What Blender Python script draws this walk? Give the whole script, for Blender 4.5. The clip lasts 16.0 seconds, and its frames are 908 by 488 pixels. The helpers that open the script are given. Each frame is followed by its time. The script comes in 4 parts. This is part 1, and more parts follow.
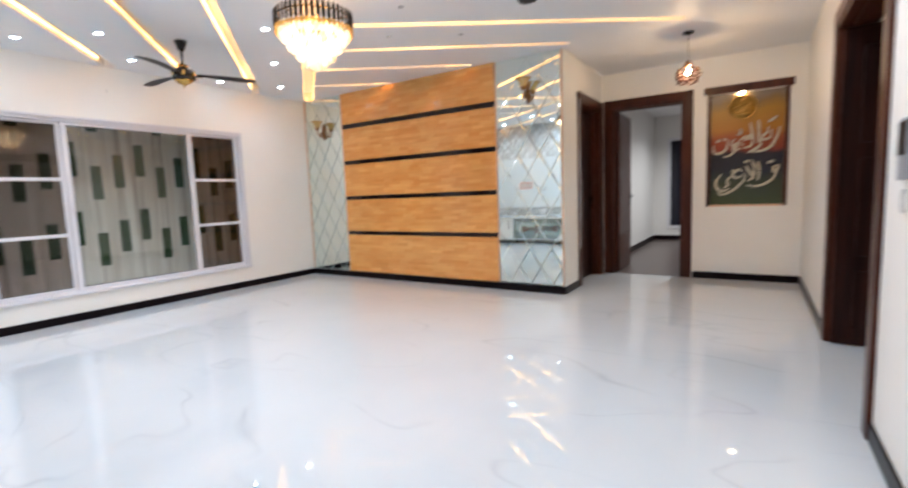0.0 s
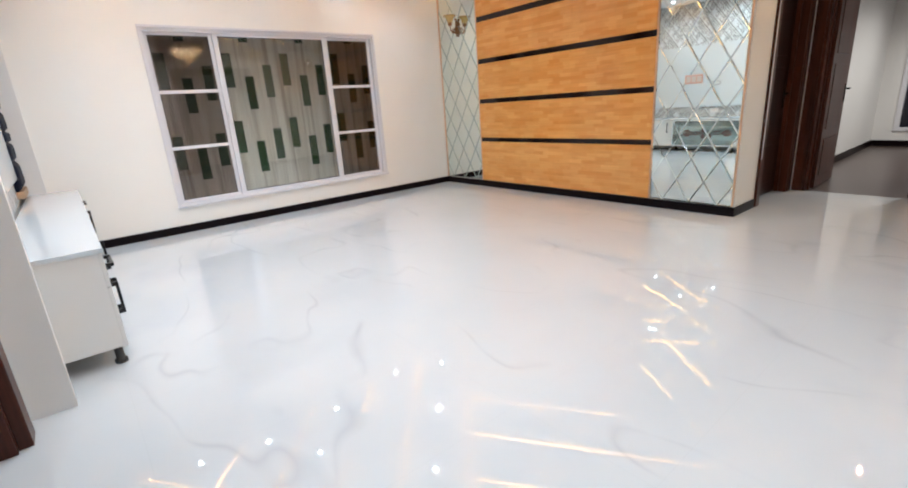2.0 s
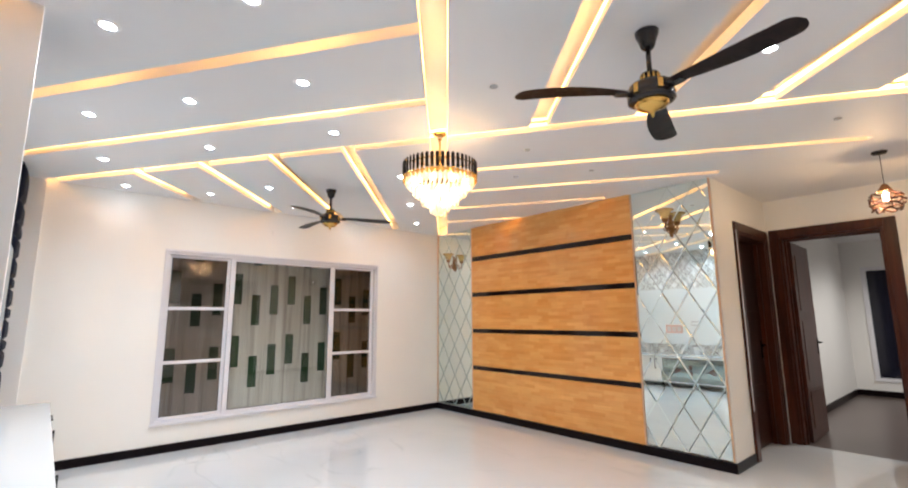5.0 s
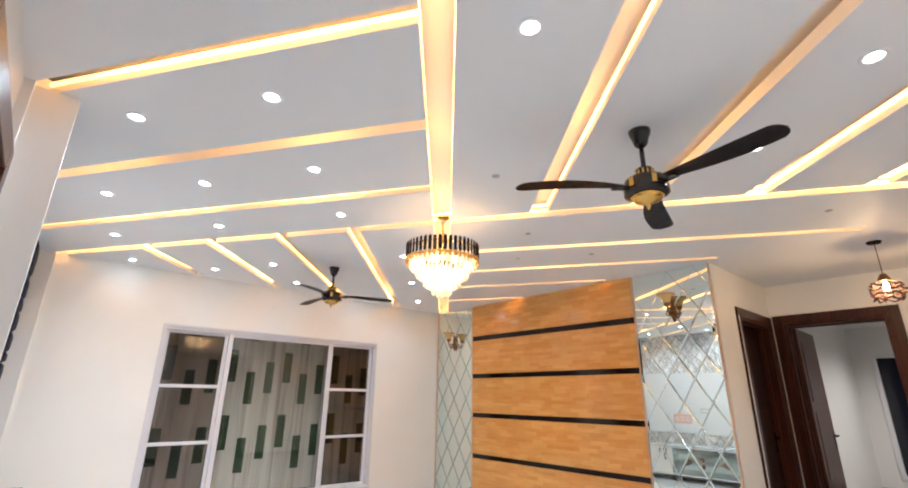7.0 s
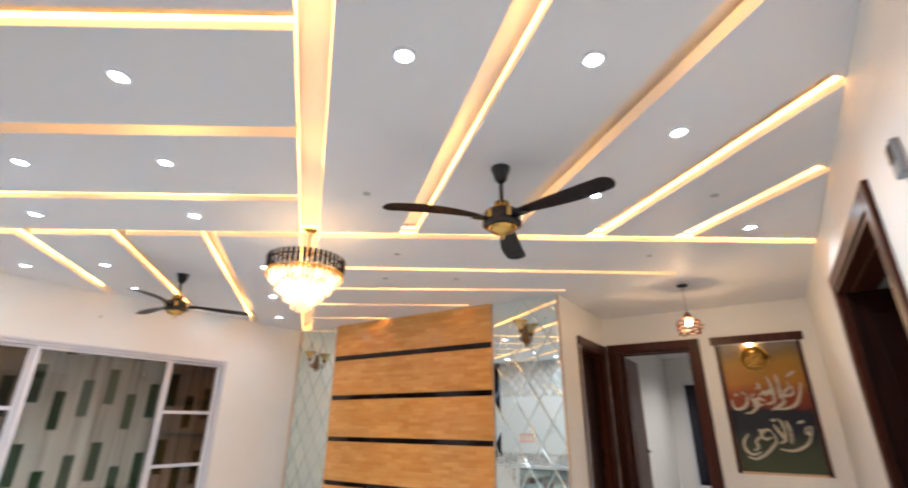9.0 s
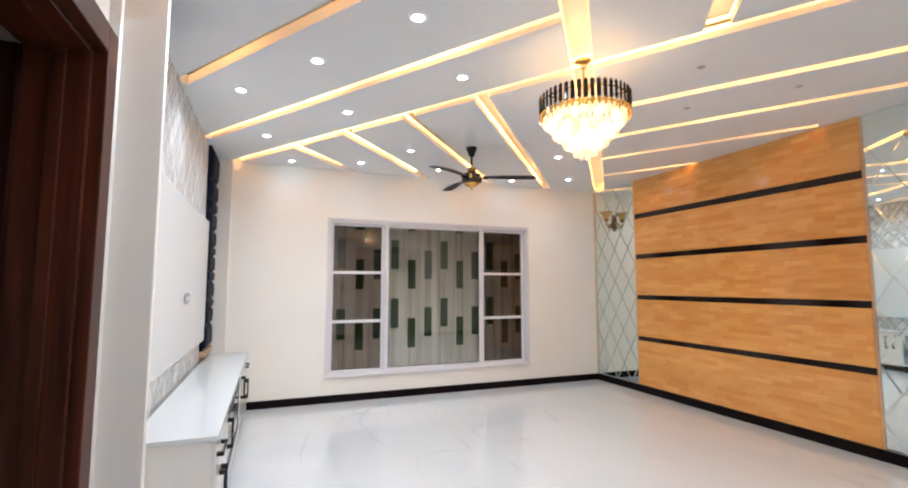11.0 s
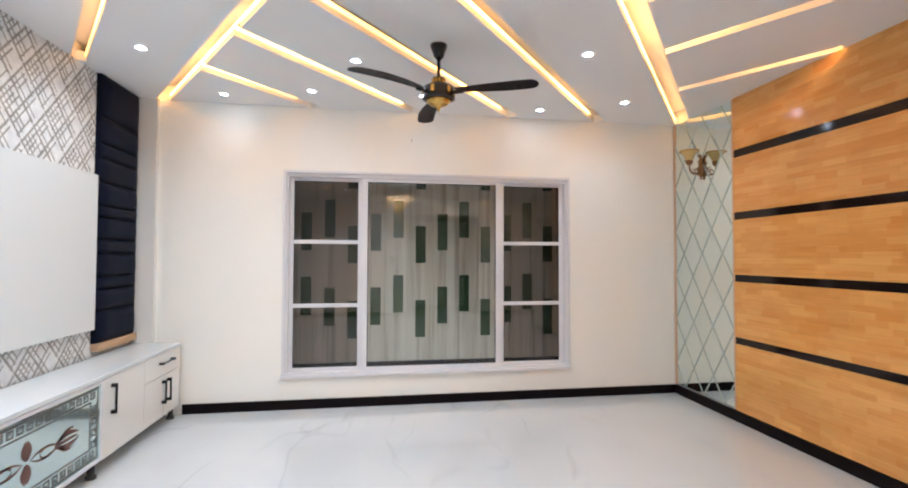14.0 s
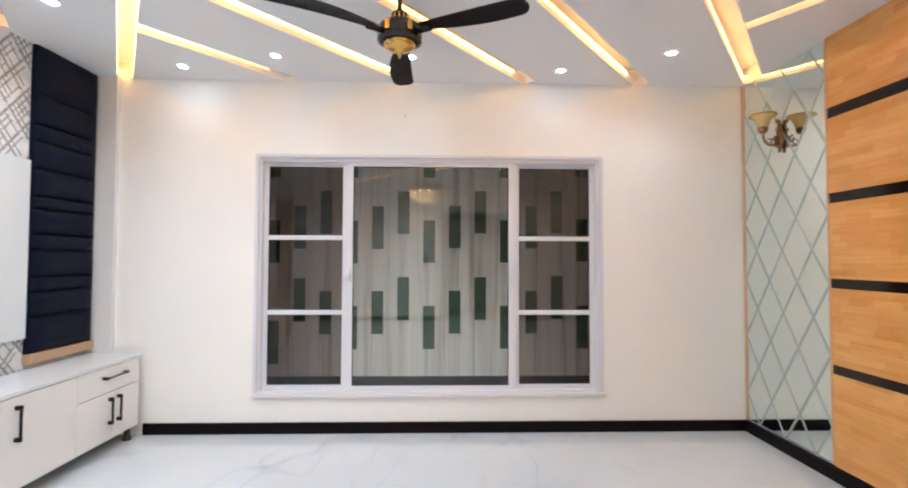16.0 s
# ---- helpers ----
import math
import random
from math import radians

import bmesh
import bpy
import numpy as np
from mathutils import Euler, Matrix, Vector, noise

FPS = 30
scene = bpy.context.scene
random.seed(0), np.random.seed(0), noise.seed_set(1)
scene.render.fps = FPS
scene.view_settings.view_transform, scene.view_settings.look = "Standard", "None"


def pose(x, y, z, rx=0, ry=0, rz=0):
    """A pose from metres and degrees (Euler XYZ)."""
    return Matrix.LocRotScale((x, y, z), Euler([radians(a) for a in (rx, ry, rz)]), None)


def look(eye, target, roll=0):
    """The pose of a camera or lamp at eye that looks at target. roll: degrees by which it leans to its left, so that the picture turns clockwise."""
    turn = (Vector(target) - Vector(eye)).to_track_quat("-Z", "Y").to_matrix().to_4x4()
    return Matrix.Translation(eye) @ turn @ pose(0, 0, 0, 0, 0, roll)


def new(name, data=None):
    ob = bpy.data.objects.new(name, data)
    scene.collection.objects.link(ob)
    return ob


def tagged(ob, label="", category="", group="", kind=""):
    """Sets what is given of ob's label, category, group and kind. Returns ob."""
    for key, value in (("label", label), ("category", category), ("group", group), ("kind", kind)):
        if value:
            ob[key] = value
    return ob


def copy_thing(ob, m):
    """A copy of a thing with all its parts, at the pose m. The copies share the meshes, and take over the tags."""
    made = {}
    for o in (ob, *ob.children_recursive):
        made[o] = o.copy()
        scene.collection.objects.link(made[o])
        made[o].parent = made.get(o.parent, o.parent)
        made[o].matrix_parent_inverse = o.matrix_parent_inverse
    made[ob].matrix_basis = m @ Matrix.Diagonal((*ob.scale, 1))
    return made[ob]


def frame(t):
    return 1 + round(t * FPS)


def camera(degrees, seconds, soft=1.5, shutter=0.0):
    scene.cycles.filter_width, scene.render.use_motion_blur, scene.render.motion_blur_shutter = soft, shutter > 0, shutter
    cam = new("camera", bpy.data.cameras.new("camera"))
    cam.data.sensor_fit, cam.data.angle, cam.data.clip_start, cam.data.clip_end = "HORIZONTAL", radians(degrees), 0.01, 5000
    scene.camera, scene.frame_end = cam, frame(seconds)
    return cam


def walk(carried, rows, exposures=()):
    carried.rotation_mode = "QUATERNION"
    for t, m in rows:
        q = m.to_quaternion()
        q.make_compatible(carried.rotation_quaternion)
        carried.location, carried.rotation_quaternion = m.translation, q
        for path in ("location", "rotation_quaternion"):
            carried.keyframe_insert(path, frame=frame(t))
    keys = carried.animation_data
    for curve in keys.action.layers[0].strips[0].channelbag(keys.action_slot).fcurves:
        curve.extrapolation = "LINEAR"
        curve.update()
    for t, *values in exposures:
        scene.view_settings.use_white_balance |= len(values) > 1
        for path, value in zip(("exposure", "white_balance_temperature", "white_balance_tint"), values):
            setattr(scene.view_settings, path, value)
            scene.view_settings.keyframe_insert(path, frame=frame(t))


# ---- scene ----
cam = camera(88.6, 16.0, soft=1.9, shutter=0.4)
PATH = [
    (0, (-5.184, -6.115, 1.204), (-3.513, -5.035, 0.994), -2.2),
    (0.5, (-5.022, -6.017, 1.243), (-3.608, -4.662, 0.836), -3.5),
    (1, (-4.902, -5.926, 1.207), (-3.585, -4.505, 0.71), -3.0),
    (1.5, (-4.824, -5.927, 1.189), (-3.618, -4.438, 0.617), -3.6),
    (2, (-4.79, -5.947, 1.199), (-3.587, -4.456, 0.626), -3.9),
    (2.5, (-4.783, -5.955, 1.208), (-3.573, -4.455, 0.672), -3.9),
    (3, (-4.786, -5.951, 1.217), (-3.541, -4.438, 0.814), -3.7),
    (3.5, (-4.793, -5.957, 1.259), (-3.507, -4.442, 1.024), -3.2),
    (4, (-4.787, -5.977, 1.298), (-3.481, -4.463, 1.231), -2.2),
    (4.5, (-4.798, -5.999, 1.347), (-3.494, -4.489, 1.495), -1.2),
    (5, (-4.858, -5.988, 1.397), (-3.561, -4.498, 1.713), -0.3),
    (5.2, (-4.822, -6.031, 1.408), (-3.546, -4.534, 1.772), -0.2),
    (7.3, (-4.884, -6.013, 1.441), (-3.645, -4.578, 2.077), 1.0),
    (7.5, (-4.847, -6.041, 1.438), (-3.611, -4.598, 2.062), 1.1),
    (8, (-4.853, -6.079, 1.426), (-3.431, -4.826, 2.066), -0.5),
    (8.5, (-4.844, -6.139, 1.428), (-3.201, -5.247, 2.139), -0.8),
    (9, (-4.855, -6.097, 1.409), (-3.299, -5.069, 2.132), 0.4),
    (9.5, (-4.895, -6.004, 1.44), (-3.705, -4.536, 2.095), 0.7),
    (10, (-4.84, -5.972, 1.407), (-3.81, -4.312, 1.836), 0.7),
    (10.2, (-4.796, -5.938, 1.366), (-3.819, -4.221, 1.679), 0.8),
    (12.3, (-3.823, -5.252, 1.374), (-3.352, -3.314, 1.511), 0.2),
    (12.5, (-3.701, -5.174, 1.378), (-3.239, -3.233, 1.512), 0.1),
    (13, (-3.427, -4.958, 1.366), (-3.013, -3.004, 1.482), 0.0),
    (13.5, (-3.187, -4.725, 1.373), (-2.832, -2.759, 1.462), 0.0),
    (14, (-3.011, -4.437, 1.385), (-2.709, -2.461, 1.442), 0.2),
    (14.5, (-2.775, -4.17, 1.371), (-2.547, -2.184, 1.43), -0.0),
    (15, (-2.637, -3.968, 1.361), (-2.441, -1.978, 1.408), -0.0),
    (15.5, (-2.53, -3.73, 1.356), (-2.34, -1.74, 1.398), 0.3),
    (16, (-2.452, -3.69, 1.359), (-2.398, -1.692, 1.423), 0.2),
]
walk(cam, [(t, look(eye, target, roll)) for t, eye, target, roll in PATH],
     [(0.0, 0.50, 5620, 8), (1.5, 0.44, 5850, 8), (5.0, 0.50, 6020, 9), (9.0, 0.36, 6000, 10), (12.5, 0.36, 5980, 8), (14.0, 0.40, 5900, 8), (16.0, 0.53, 5780, 8)])

# world: only faint night light outside
world = bpy.data.worlds.new("world")
scene.world = world
world.use_nodes = True
world.node_tree.nodes["Background"].inputs[0].default_value = (0.5, 0.55, 0.7, 1)
world.node_tree.nodes["Background"].inputs[1].default_value = 0.02

H = 2.77          # ceiling height
XT, XW = -5.16, -5.20   # face of the media wall, face of the wall beside it
YE = -4.29        # end of the wooden wall
XN = 1.6          # wall with the picture
YR = -6.60        # wall with the wide door
DOWN, STRIP, CHAND, SPOT = 30.0, 6.4, 33.0, 20.0   # strengths of the lamps


# ---- materials ----
def material(name, color=(0.8, 0.8, 0.8), rough=0.5, metal=0.0, spec=0.5, coat=0.0, emit=None, power=0.0):
    m = bpy.data.materials.new(name)
    m.use_nodes = True
    b = m.node_tree.nodes["Principled BSDF"]
    b.inputs["Base Color"].default_value = (*color, 1)
    b.inputs["Roughness"].default_value = rough
    b.inputs["Metallic"].default_value = metal
    b.inputs["Specular IOR Level"].default_value = spec
    b.inputs["Coat Weight"].default_value = coat
    b.inputs["Coat Roughness"].default_value = 0.05
    if emit:
        b.inputs["Emission Color"].default_value = (*emit, 1)
        b.inputs["Emission Strength"].default_value = power
    return m


def nd(m, kind, **values):
    n = m.node_tree.nodes.new(kind)
    for k, v in values.items():
        n.inputs[k.replace("_", " ")].default_value = v
    return n


def ln(m, a, ao, b, bi):
    m.node_tree.links.new(a.outputs[ao], b.inputs[bi])


def bsdf(m):
    return m.node_tree.nodes["Principled BSDF"]


def coords(m, scale=(1, 1, 1), rot=(0, 0, 0)):
    """World-sized coordinates from the position."""
    g = nd(m, "ShaderNodeNewGeometry")
    mp = nd(m, "ShaderNodeMapping", Scale=scale, Rotation=rot)
    ln(m, g, "Position", mp, "Vector")
    return mp


def ramp(m, stops):
    r = nd(m, "ShaderNodeValToRGB")
    cr = r.color_ramp
    while len(cr.elements) < len(stops):
        cr.elements.new(0.5)
    for e, (p, c) in zip(cr.elements, stops):
        e.position = p
        e.color = (*c, 1) if len(c) == 3 else c
    return r


def add_bump(m, src, out, strength=0.1, dist=0.01):
    b = nd(m, "ShaderNodeBump", Strength=strength, Distance=dist)
    ln(m, src, out, b, "Height")
    ln(m, b, "Normal", bsdf(m), "Normal")


def paint(name, c, rough=0.45, var=0.04):
    m = material(name, c, rough)
    mp = coords(m)
    n = nd(m, "ShaderNodeTexNoise", Scale=0.9, Detail=5.0, Roughness=0.6)
    ln(m, mp, "Vector", n, "Vector")
    lo = tuple(x * (1 - var) for x in c)
    hi = tuple(min(1, x * (1 + var)) for x in c)
    r = ramp(m, [(0.3, lo), (0.7, hi)])
    ln(m, n, "Fac", r, "Fac")
    ln(m, r, "Color", bsdf(m), "Base Color")
    f = nd(m, "ShaderNodeTexNoise", Scale=160.0, Detail=3.0)
    ln(m, mp, "Vector", f, "Vector")
    add_bump(m, f, "Fac", 0.06, 0.002)
    return m


def marble_floor():
    m = material("white marble tile", (0.8, 0.8, 0.8), 0.04, 0, 0.6)
    mp = coords(m)
    cloud = nd(m, "ShaderNodeTexNoise", Scale=0.7, Detail=5.0, Roughness=0.5)
    ln(m, mp, "Vector", cloud, "Vector")
    cr = ramp(m, [(0.3, (0.60, 0.63, 0.65)), (0.7, (0.675, 0.695, 0.705))])
    ln(m, cloud, "Fac", cr, "Fac")
    last, sock = cr, "Color"
    # long thin veins in two directions, broken up along their way
    for sc, rot, wide, tone, seed in ((0.55, 0.75, 0.0028, 0.83, 0.0), (0.80, 0.45, 0.0026, 0.86, 7.0), (0.45, 1.0, 0.014, 0.94, 3.0)):
        mq = coords(m, (1.1, 0.5, 1), (0, 0, rot))
        mq.inputs["Location"].default_value = (seed, seed * 0.7, 0)
        w = nd(m, "ShaderNodeTexNoise", Scale=sc, Detail=3.0, Roughness=0.42, Distortion=0.0)
        ln(m, mq, "Vector", w, "Vector")
        sb = nd(m, "ShaderNodeMath")
        sb.operation = "SUBTRACT"
        sb.inputs[1].default_value = 0.5
        ln(m, w, "Fac", sb, 0)
        ab = nd(m, "ShaderNodeMath")
        ab.operation = "ABSOLUTE"
        ln(m, sb, 0, ab, 0)
        r = ramp(m, [(0.0, (tone, tone, tone * 1.03)), (wide, (0.5 + tone / 2, 0.5 + tone / 2, 0.5 + tone / 2)), (wide * 2.6, (1, 1, 1))])
        ln(m, ab, 0, r, "Fac")
        br = nd(m, "ShaderNodeTexNoise", Scale=1.3, Detail=3.0)
        mb = coords(m)
        mb.inputs["Location"].default_value = (seed * 3, 1.0, 0)
        ln(m, mb, "Vector", br, "Vector")
        rr = ramp(m, [(0.47, (0, 0, 0)), (0.62, (1, 1, 1))])
        ln(m, br, "Fac", rr, "Fac")
        mx = nd(m, "ShaderNodeMix")
        mx.data_type = "RGBA"
        ln(m, rr, "Color", mx, 0)
        mx.inputs[6].default_value = (1, 1, 1, 1)
        ln(m, r, "Color", mx, 7)
        x = nd(m, "ShaderNodeMix")
        x.data_type, x.blend_type = "RGBA", "MULTIPLY"
        x.inputs[0].default_value = 1
        ln(m, last, sock, x, 6)
        ln(m, mx, 2, x, 7)
        last, sock = x, 2
    # hairline joints of large slabs
    g = nd(m, "ShaderNodeTexBrick", Scale=1.0)
    g.offset = 0.0
    g.inputs["Brick Width"].default_value, g.inputs["Row Height"].default_value = 1.2, 0.6
    g.inputs["Mortar Size"].default_value, g.inputs["Mortar Smooth"].default_value = 0.0011, 0.2
    g.inputs["Color1"].default_value = g.inputs["Color2"].default_value = (1, 1, 1, 1)
    g.inputs["Mortar"].default_value = (0.95, 0.95, 0.95, 1)
    ln(m, mp, "Vector", g, "Vector")
    x = nd(m, "ShaderNodeMix")
    x.data_type, x.blend_type = "RGBA", "MULTIPLY"
    x.inputs[0].default_value = 1
    ln(m, last, sock, x, 6)
    ln(m, g, "Color", x, 7)
    ln(m, x, 2, bsdf(m), "Base Color")
    f = nd(m, "ShaderNodeTexNoise", Scale=2.5, Detail=2.0)
    ln(m, mp, "Vector", f, "Vector")
    rr = ramp(m, [(0.3, (0.004, 0.004, 0.004)), (0.7, (0.018, 0.018, 0.018))])
    ln(m, f, "Fac", rr, "Fac")
    ln(m, rr, "Color", bsdf(m), "Roughness")
    add_bump(m, f, "Fac", 0.015, 0.01)
    return m


def strip_wood():
    """Small finger-jointed staves of light wood, on a wall in the y-z plane."""
    m = material("finger-jointed light wood", (0.6, 0.35, 0.12), 0.14, 0, 0.5)
    g = nd(m, "ShaderNodeNewGeometry")
    sp = nd(m, "ShaderNodeSeparateXYZ")
    cb = nd(m, "ShaderNodeCombineXYZ")
    ln(m, g, "Position", sp, 0)
    ln(m, sp, "Y", cb, "X")
    ln(m, sp, "Z", cb, "Y")
    # staves of one tone each, with larger and offset patches of tone over them
    last = None
    for wide, high, off, a, b in ((0.23, 0.042, 0.37, (0.84, 0.405, 0.108), (0.94, 0.52, 0.165)), (0.61, 0.084, 0.61, (0.93, 0.88, 0.84), (1.0, 1.0, 1.0)), (0.31, 0.042, 0.23, (0.95, 0.90, 0.86), (1.0, 1.0, 1.0))):
        br = nd(m, "ShaderNodeTexBrick", Scale=1.0)
        br.offset, br.offset_frequency, br.squash, br.squash_frequency = off, 3, 0.7, 2
        br.inputs["Brick Width"].default_value = wide
        br.inputs["Row Height"].default_value = high
        br.inputs["Mortar Size"].default_value = 0.0
        br.inputs["Color1"].default_value, br.inputs["Color2"].default_value = (*a, 1), (*b, 1)
        ln(m, cb, "Vector", br, "Vector")
        if last:
            x = nd(m, "ShaderNodeMix")
            x.data_type, x.blend_type = "RGBA", "MULTIPLY"
            x.inputs[0].default_value = 1
            ln(m, *last, x, 6)
            ln(m, br, "Color", x, 7)
            last = (x, 2)
        else:
            last = (br, "Color")
    mp = nd(m, "ShaderNodeMapping", Scale=(3, 60, 1))
    ln(m, cb, "Vector", mp, "Vector")
    n = nd(m, "ShaderNodeTexNoise", Scale=1.0, Detail=5.0, Roughness=0.6)
    ln(m, mp, "Vector", n, "Vector")
    r = ramp(m, [(0.3, (0.86, 0.84, 0.80)), (0.7, (1, 1, 1))])
    ln(m, n, "Fac", r, "Fac")
    x = nd(m, "ShaderNodeMix")
    x.data_type, x.blend_type = "RGBA", "MULTIPLY"
    x.inputs[0].default_value = 1
    ln(m, *last, x, 6)
    ln(m, r, "Color", x, 7)
    ln(m, x, 2, bsdf(m), "Base Color")
    # lacquer that is not quite level
    wv = nd(m, "ShaderNodeTexNoise", Scale=22.0, Detail=2.0)
    ln(m, cb, "Vector", wv, "Vector")
    add_bump(m, wv, "Fac", 0.10, 0.004)
    return m


def door_wood(name="dark mahogany wood", a=(0.030, 0.007, 0.0035), b=(0.080, 0.020, 0.009), spec=0.3):
    m = material(name, a, 0.3, 0, spec)
    mp = coords(m, (9, 9, 0.5))
    n = nd(m, "ShaderNodeTexNoise", Scale=2.0, Detail=6.0, Roughness=0.6, Distortion=0.6)
    ln(m, mp, "Vector", n, "Vector")
    r = ramp(m, [(0.35, a), (0.62, b)])
    ln(m, n, "Fac", r, "Fac")
    ln(m, r, "Color", bsdf(m), "Base Color")
    add_bump(m, n, "Fac", 0.05, 0.003)
    return m


def streaked_stone():
    """Tall pale stone strips with dark vertical veins."""
    m = material("outdoor travertine", (0.4, 0.37, 0.33), 0.5)
    last = None
    for i, (sx, sz, lo, hi, a, b) in enumerate(((11, 0.35, (0.42, 0.385, 0.31), (0.72, 0.715, 0.62), 0.34, 0.50), (3.9, 0.02, (0.84, 0.82, 0.79), (1, 1, 1), 0.4, 0.6))):
        mp = coords(m, (sx, 1, sz))
        n = nd(m, "ShaderNodeTexNoise", Scale=1.0, Detail=5.0, Roughness=0.65, Distortion=0.3 * (1 - i))
        ln(m, mp, "Vector", n, "Vector")
        r = ramp(m, [(a, lo), (b, hi)])
        ln(m, n, "Fac", r, "Fac")
        if last is None:
            last = r
        else:
            x = nd(m, "ShaderNodeMix")
            x.data_type, x.blend_type = "RGBA", "MULTIPLY"
            x.inputs[0].default_value = 1
            ln(m, last, "Color", x, 6)
            ln(m, r, "Color", x, 7)
            ln(m, x, 2, bsdf(m), "Base Color")
    return m


def glass(name, color=(1, 1, 1), rough=0.0, ior=1.45):
    m = material(name, color, rough)
    b = bsdf(m)
    b.inputs["Transmission Weight"].default_value = 1
    b.inputs["IOR"].default_value = ior
    return m


M_WALL = paint("cream wall paint", (0.925, 0.90, 0.845), 0.5, 0.02)
M_WHITE = paint("white wall paint", (0.82, 0.80, 0.77), 0.5, 0.02)
M_CEIL = paint("white ceiling paint", (0.86, 0.855, 0.86), 0.55, 0.015)
M_SLOT = paint("slot lining paint", (0.87, 0.83, 0.76), 0.6, 0.02)
M_FLOOR = marble_floor()
M_BASE = material("black granite", (0.006, 0.003, 0.004), 0.3, spec=0.12)
M_WOOD = strip_wood()
M_BLACK = material("glossy black strip", (0.012, 0.005, 0.004), 0.10, spec=0.35)
M_DOOR = door_wood()
# the same mahogany, with the shade inside the doorways put into its colour
M_DOOR_SHADED = door_wood("mahogany with painted shade", (0.012, 0.004, 0.003), (0.030, 0.009, 0.006), 0.14)
M_MIRROR = material("mirror", (0.80, 0.88, 0.86), 0.01, 1.0)
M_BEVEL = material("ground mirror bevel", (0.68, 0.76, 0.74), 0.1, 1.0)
# flat grey-green that stands in for what the corner mirror's bevels reflect
M_BEVEL_GREY = material("mirror bevel with painted grey reflection", (0.42, 0.50, 0.46), 0.5, 0.35)
M_TRIM = paint("peach trim", (0.75, 0.48, 0.30), 0.4)
M_ALU = material("white powder-coated aluminium", (0.75, 0.74, 0.765), 0.3)
M_RUBBER = material("dark rubber", (0.03, 0.03, 0.032), 0.6)
M_GLASS = glass("window glass", ior=1.54)
M_STRIP = material("warm light strip", (1, 0.8, 0.5), 0.5, emit=(1.0, 0.47, 0.125), power=STRIP)
# the tape sags and ages, so it glows unevenly along its length
_n = nd(M_STRIP, "ShaderNodeTexNoise", Scale=1.1, Detail=1.0)
ln(M_STRIP, coords(M_STRIP), "Vector", _n, "Vector")
_r = nd(M_STRIP, "ShaderNodeMapRange")
ln(M_STRIP, _n, "Fac", _r, 0)
_r.inputs[1].default_value, _r.inputs[2].default_value = 0.36, 0.64
_r.inputs[3].default_value, _r.inputs[4].default_value = STRIP * 0.45, STRIP * 1.5
ln(M_STRIP, _r, 0, bsdf(M_STRIP), "Emission Strength")
M_DOWN = material("white lamp lens", (1, 1, 1), 0.5, emit=(0.86, 0.94, 1.0), power=DOWN)
M_CHIP = material("led dome", (1, 1, 1), 0.5, emit=(0.86, 0.94, 1.0), power=DOWN * 5)
M_CHROME = material("chrome rim", (0.8, 0.8, 0.8), 0.2, 1.0)
M_GLOSSW = material("glossy white laminate", (0.82, 0.80, 0.765), 0.15)
M_TOP = material("white laminate top", (0.69, 0.72, 0.73), 0.12)
M_HANDLE = material("black metal handle", (0.015, 0.012, 0.012), 0.25, 0.4)
M_VELVET = material("black tufted velvet", (0.002, 0.004, 0.016), 0.7, spec=0.15)
bsdf(M_VELVET).inputs["Sheen Weight"].default_value = 0.03
M_FAN = material("black fan enamel", (0.012, 0.009, 0.010), 0.22)
M_BLADE = door_wood("dark brown blade", (0.010, 0.007, 0.009), (0.030, 0.016, 0.017))
M_GOLD = material("polished brass", (0.75, 0.47, 0.13), 0.22, 1.0)
M_OUT = streaked_stone()
M_GREEN = material("green tile", (0.02, 0.06, 0.02), 0.3)
M_DARKTILE = paint("dark brown floor tile", (0.10, 0.075, 0.065), 0.3, 0.1)
M_GLASS_DARK = glass("smoked window glass", (0.52, 0.45, 0.43), ior=1.5)


# ---- mesh helpers ----
def box(bm, x0, x1, y0, y1, z0, z1, bevel=0.0):
    vs = [bm.verts.new((x, y, z)) for x in (x0, x1) for y in (y0, y1) for z in (z0, z1)]
    fs = [bm.faces.new([vs[i] for i in f]) for f in ((0, 1, 3, 2), (4, 6, 7, 5), (0, 4, 5, 1), (2, 3, 7, 6), (0, 2, 6, 4), (1, 5, 7, 3))]
    if bevel:
        bmesh.ops.bevel(bm, geom=list({e for f in fs for e in f.edges}), offset=bevel, segments=2, affect="EDGES", profile=0.6)
    return fs


def lathe(bm, profile, seg=24, cx=0.0, cy=0.0, smooth=True):
    """profile: (radius, height) from one end to the other."""
    rings = []
    for r, z in profile:
        if r < 1e-5:
            rings.append([bm.verts.new((cx, cy, z))])
        else:
            rings.append([bm.verts.new((cx + r * math.cos(2 * math.pi * i / seg), cy + r * math.sin(2 * math.pi * i / seg), z)) for i in range(seg)])
    for a, b in zip(rings, rings[1:]):
        for i in range(seg):
            j = (i + 1) % seg
            if len(a) == 1 and len(b) == 1:
                continue
            if len(a) == 1:
                f = bm.faces.new((a[0], b[j], b[i]))
            elif len(b) == 1:
                f = bm.faces.new((a[i], a[j], b[0]))
            else:
                f = bm.faces.new((a[i], a[j], b[j], b[i]))
            f.smooth = smooth
    return rings


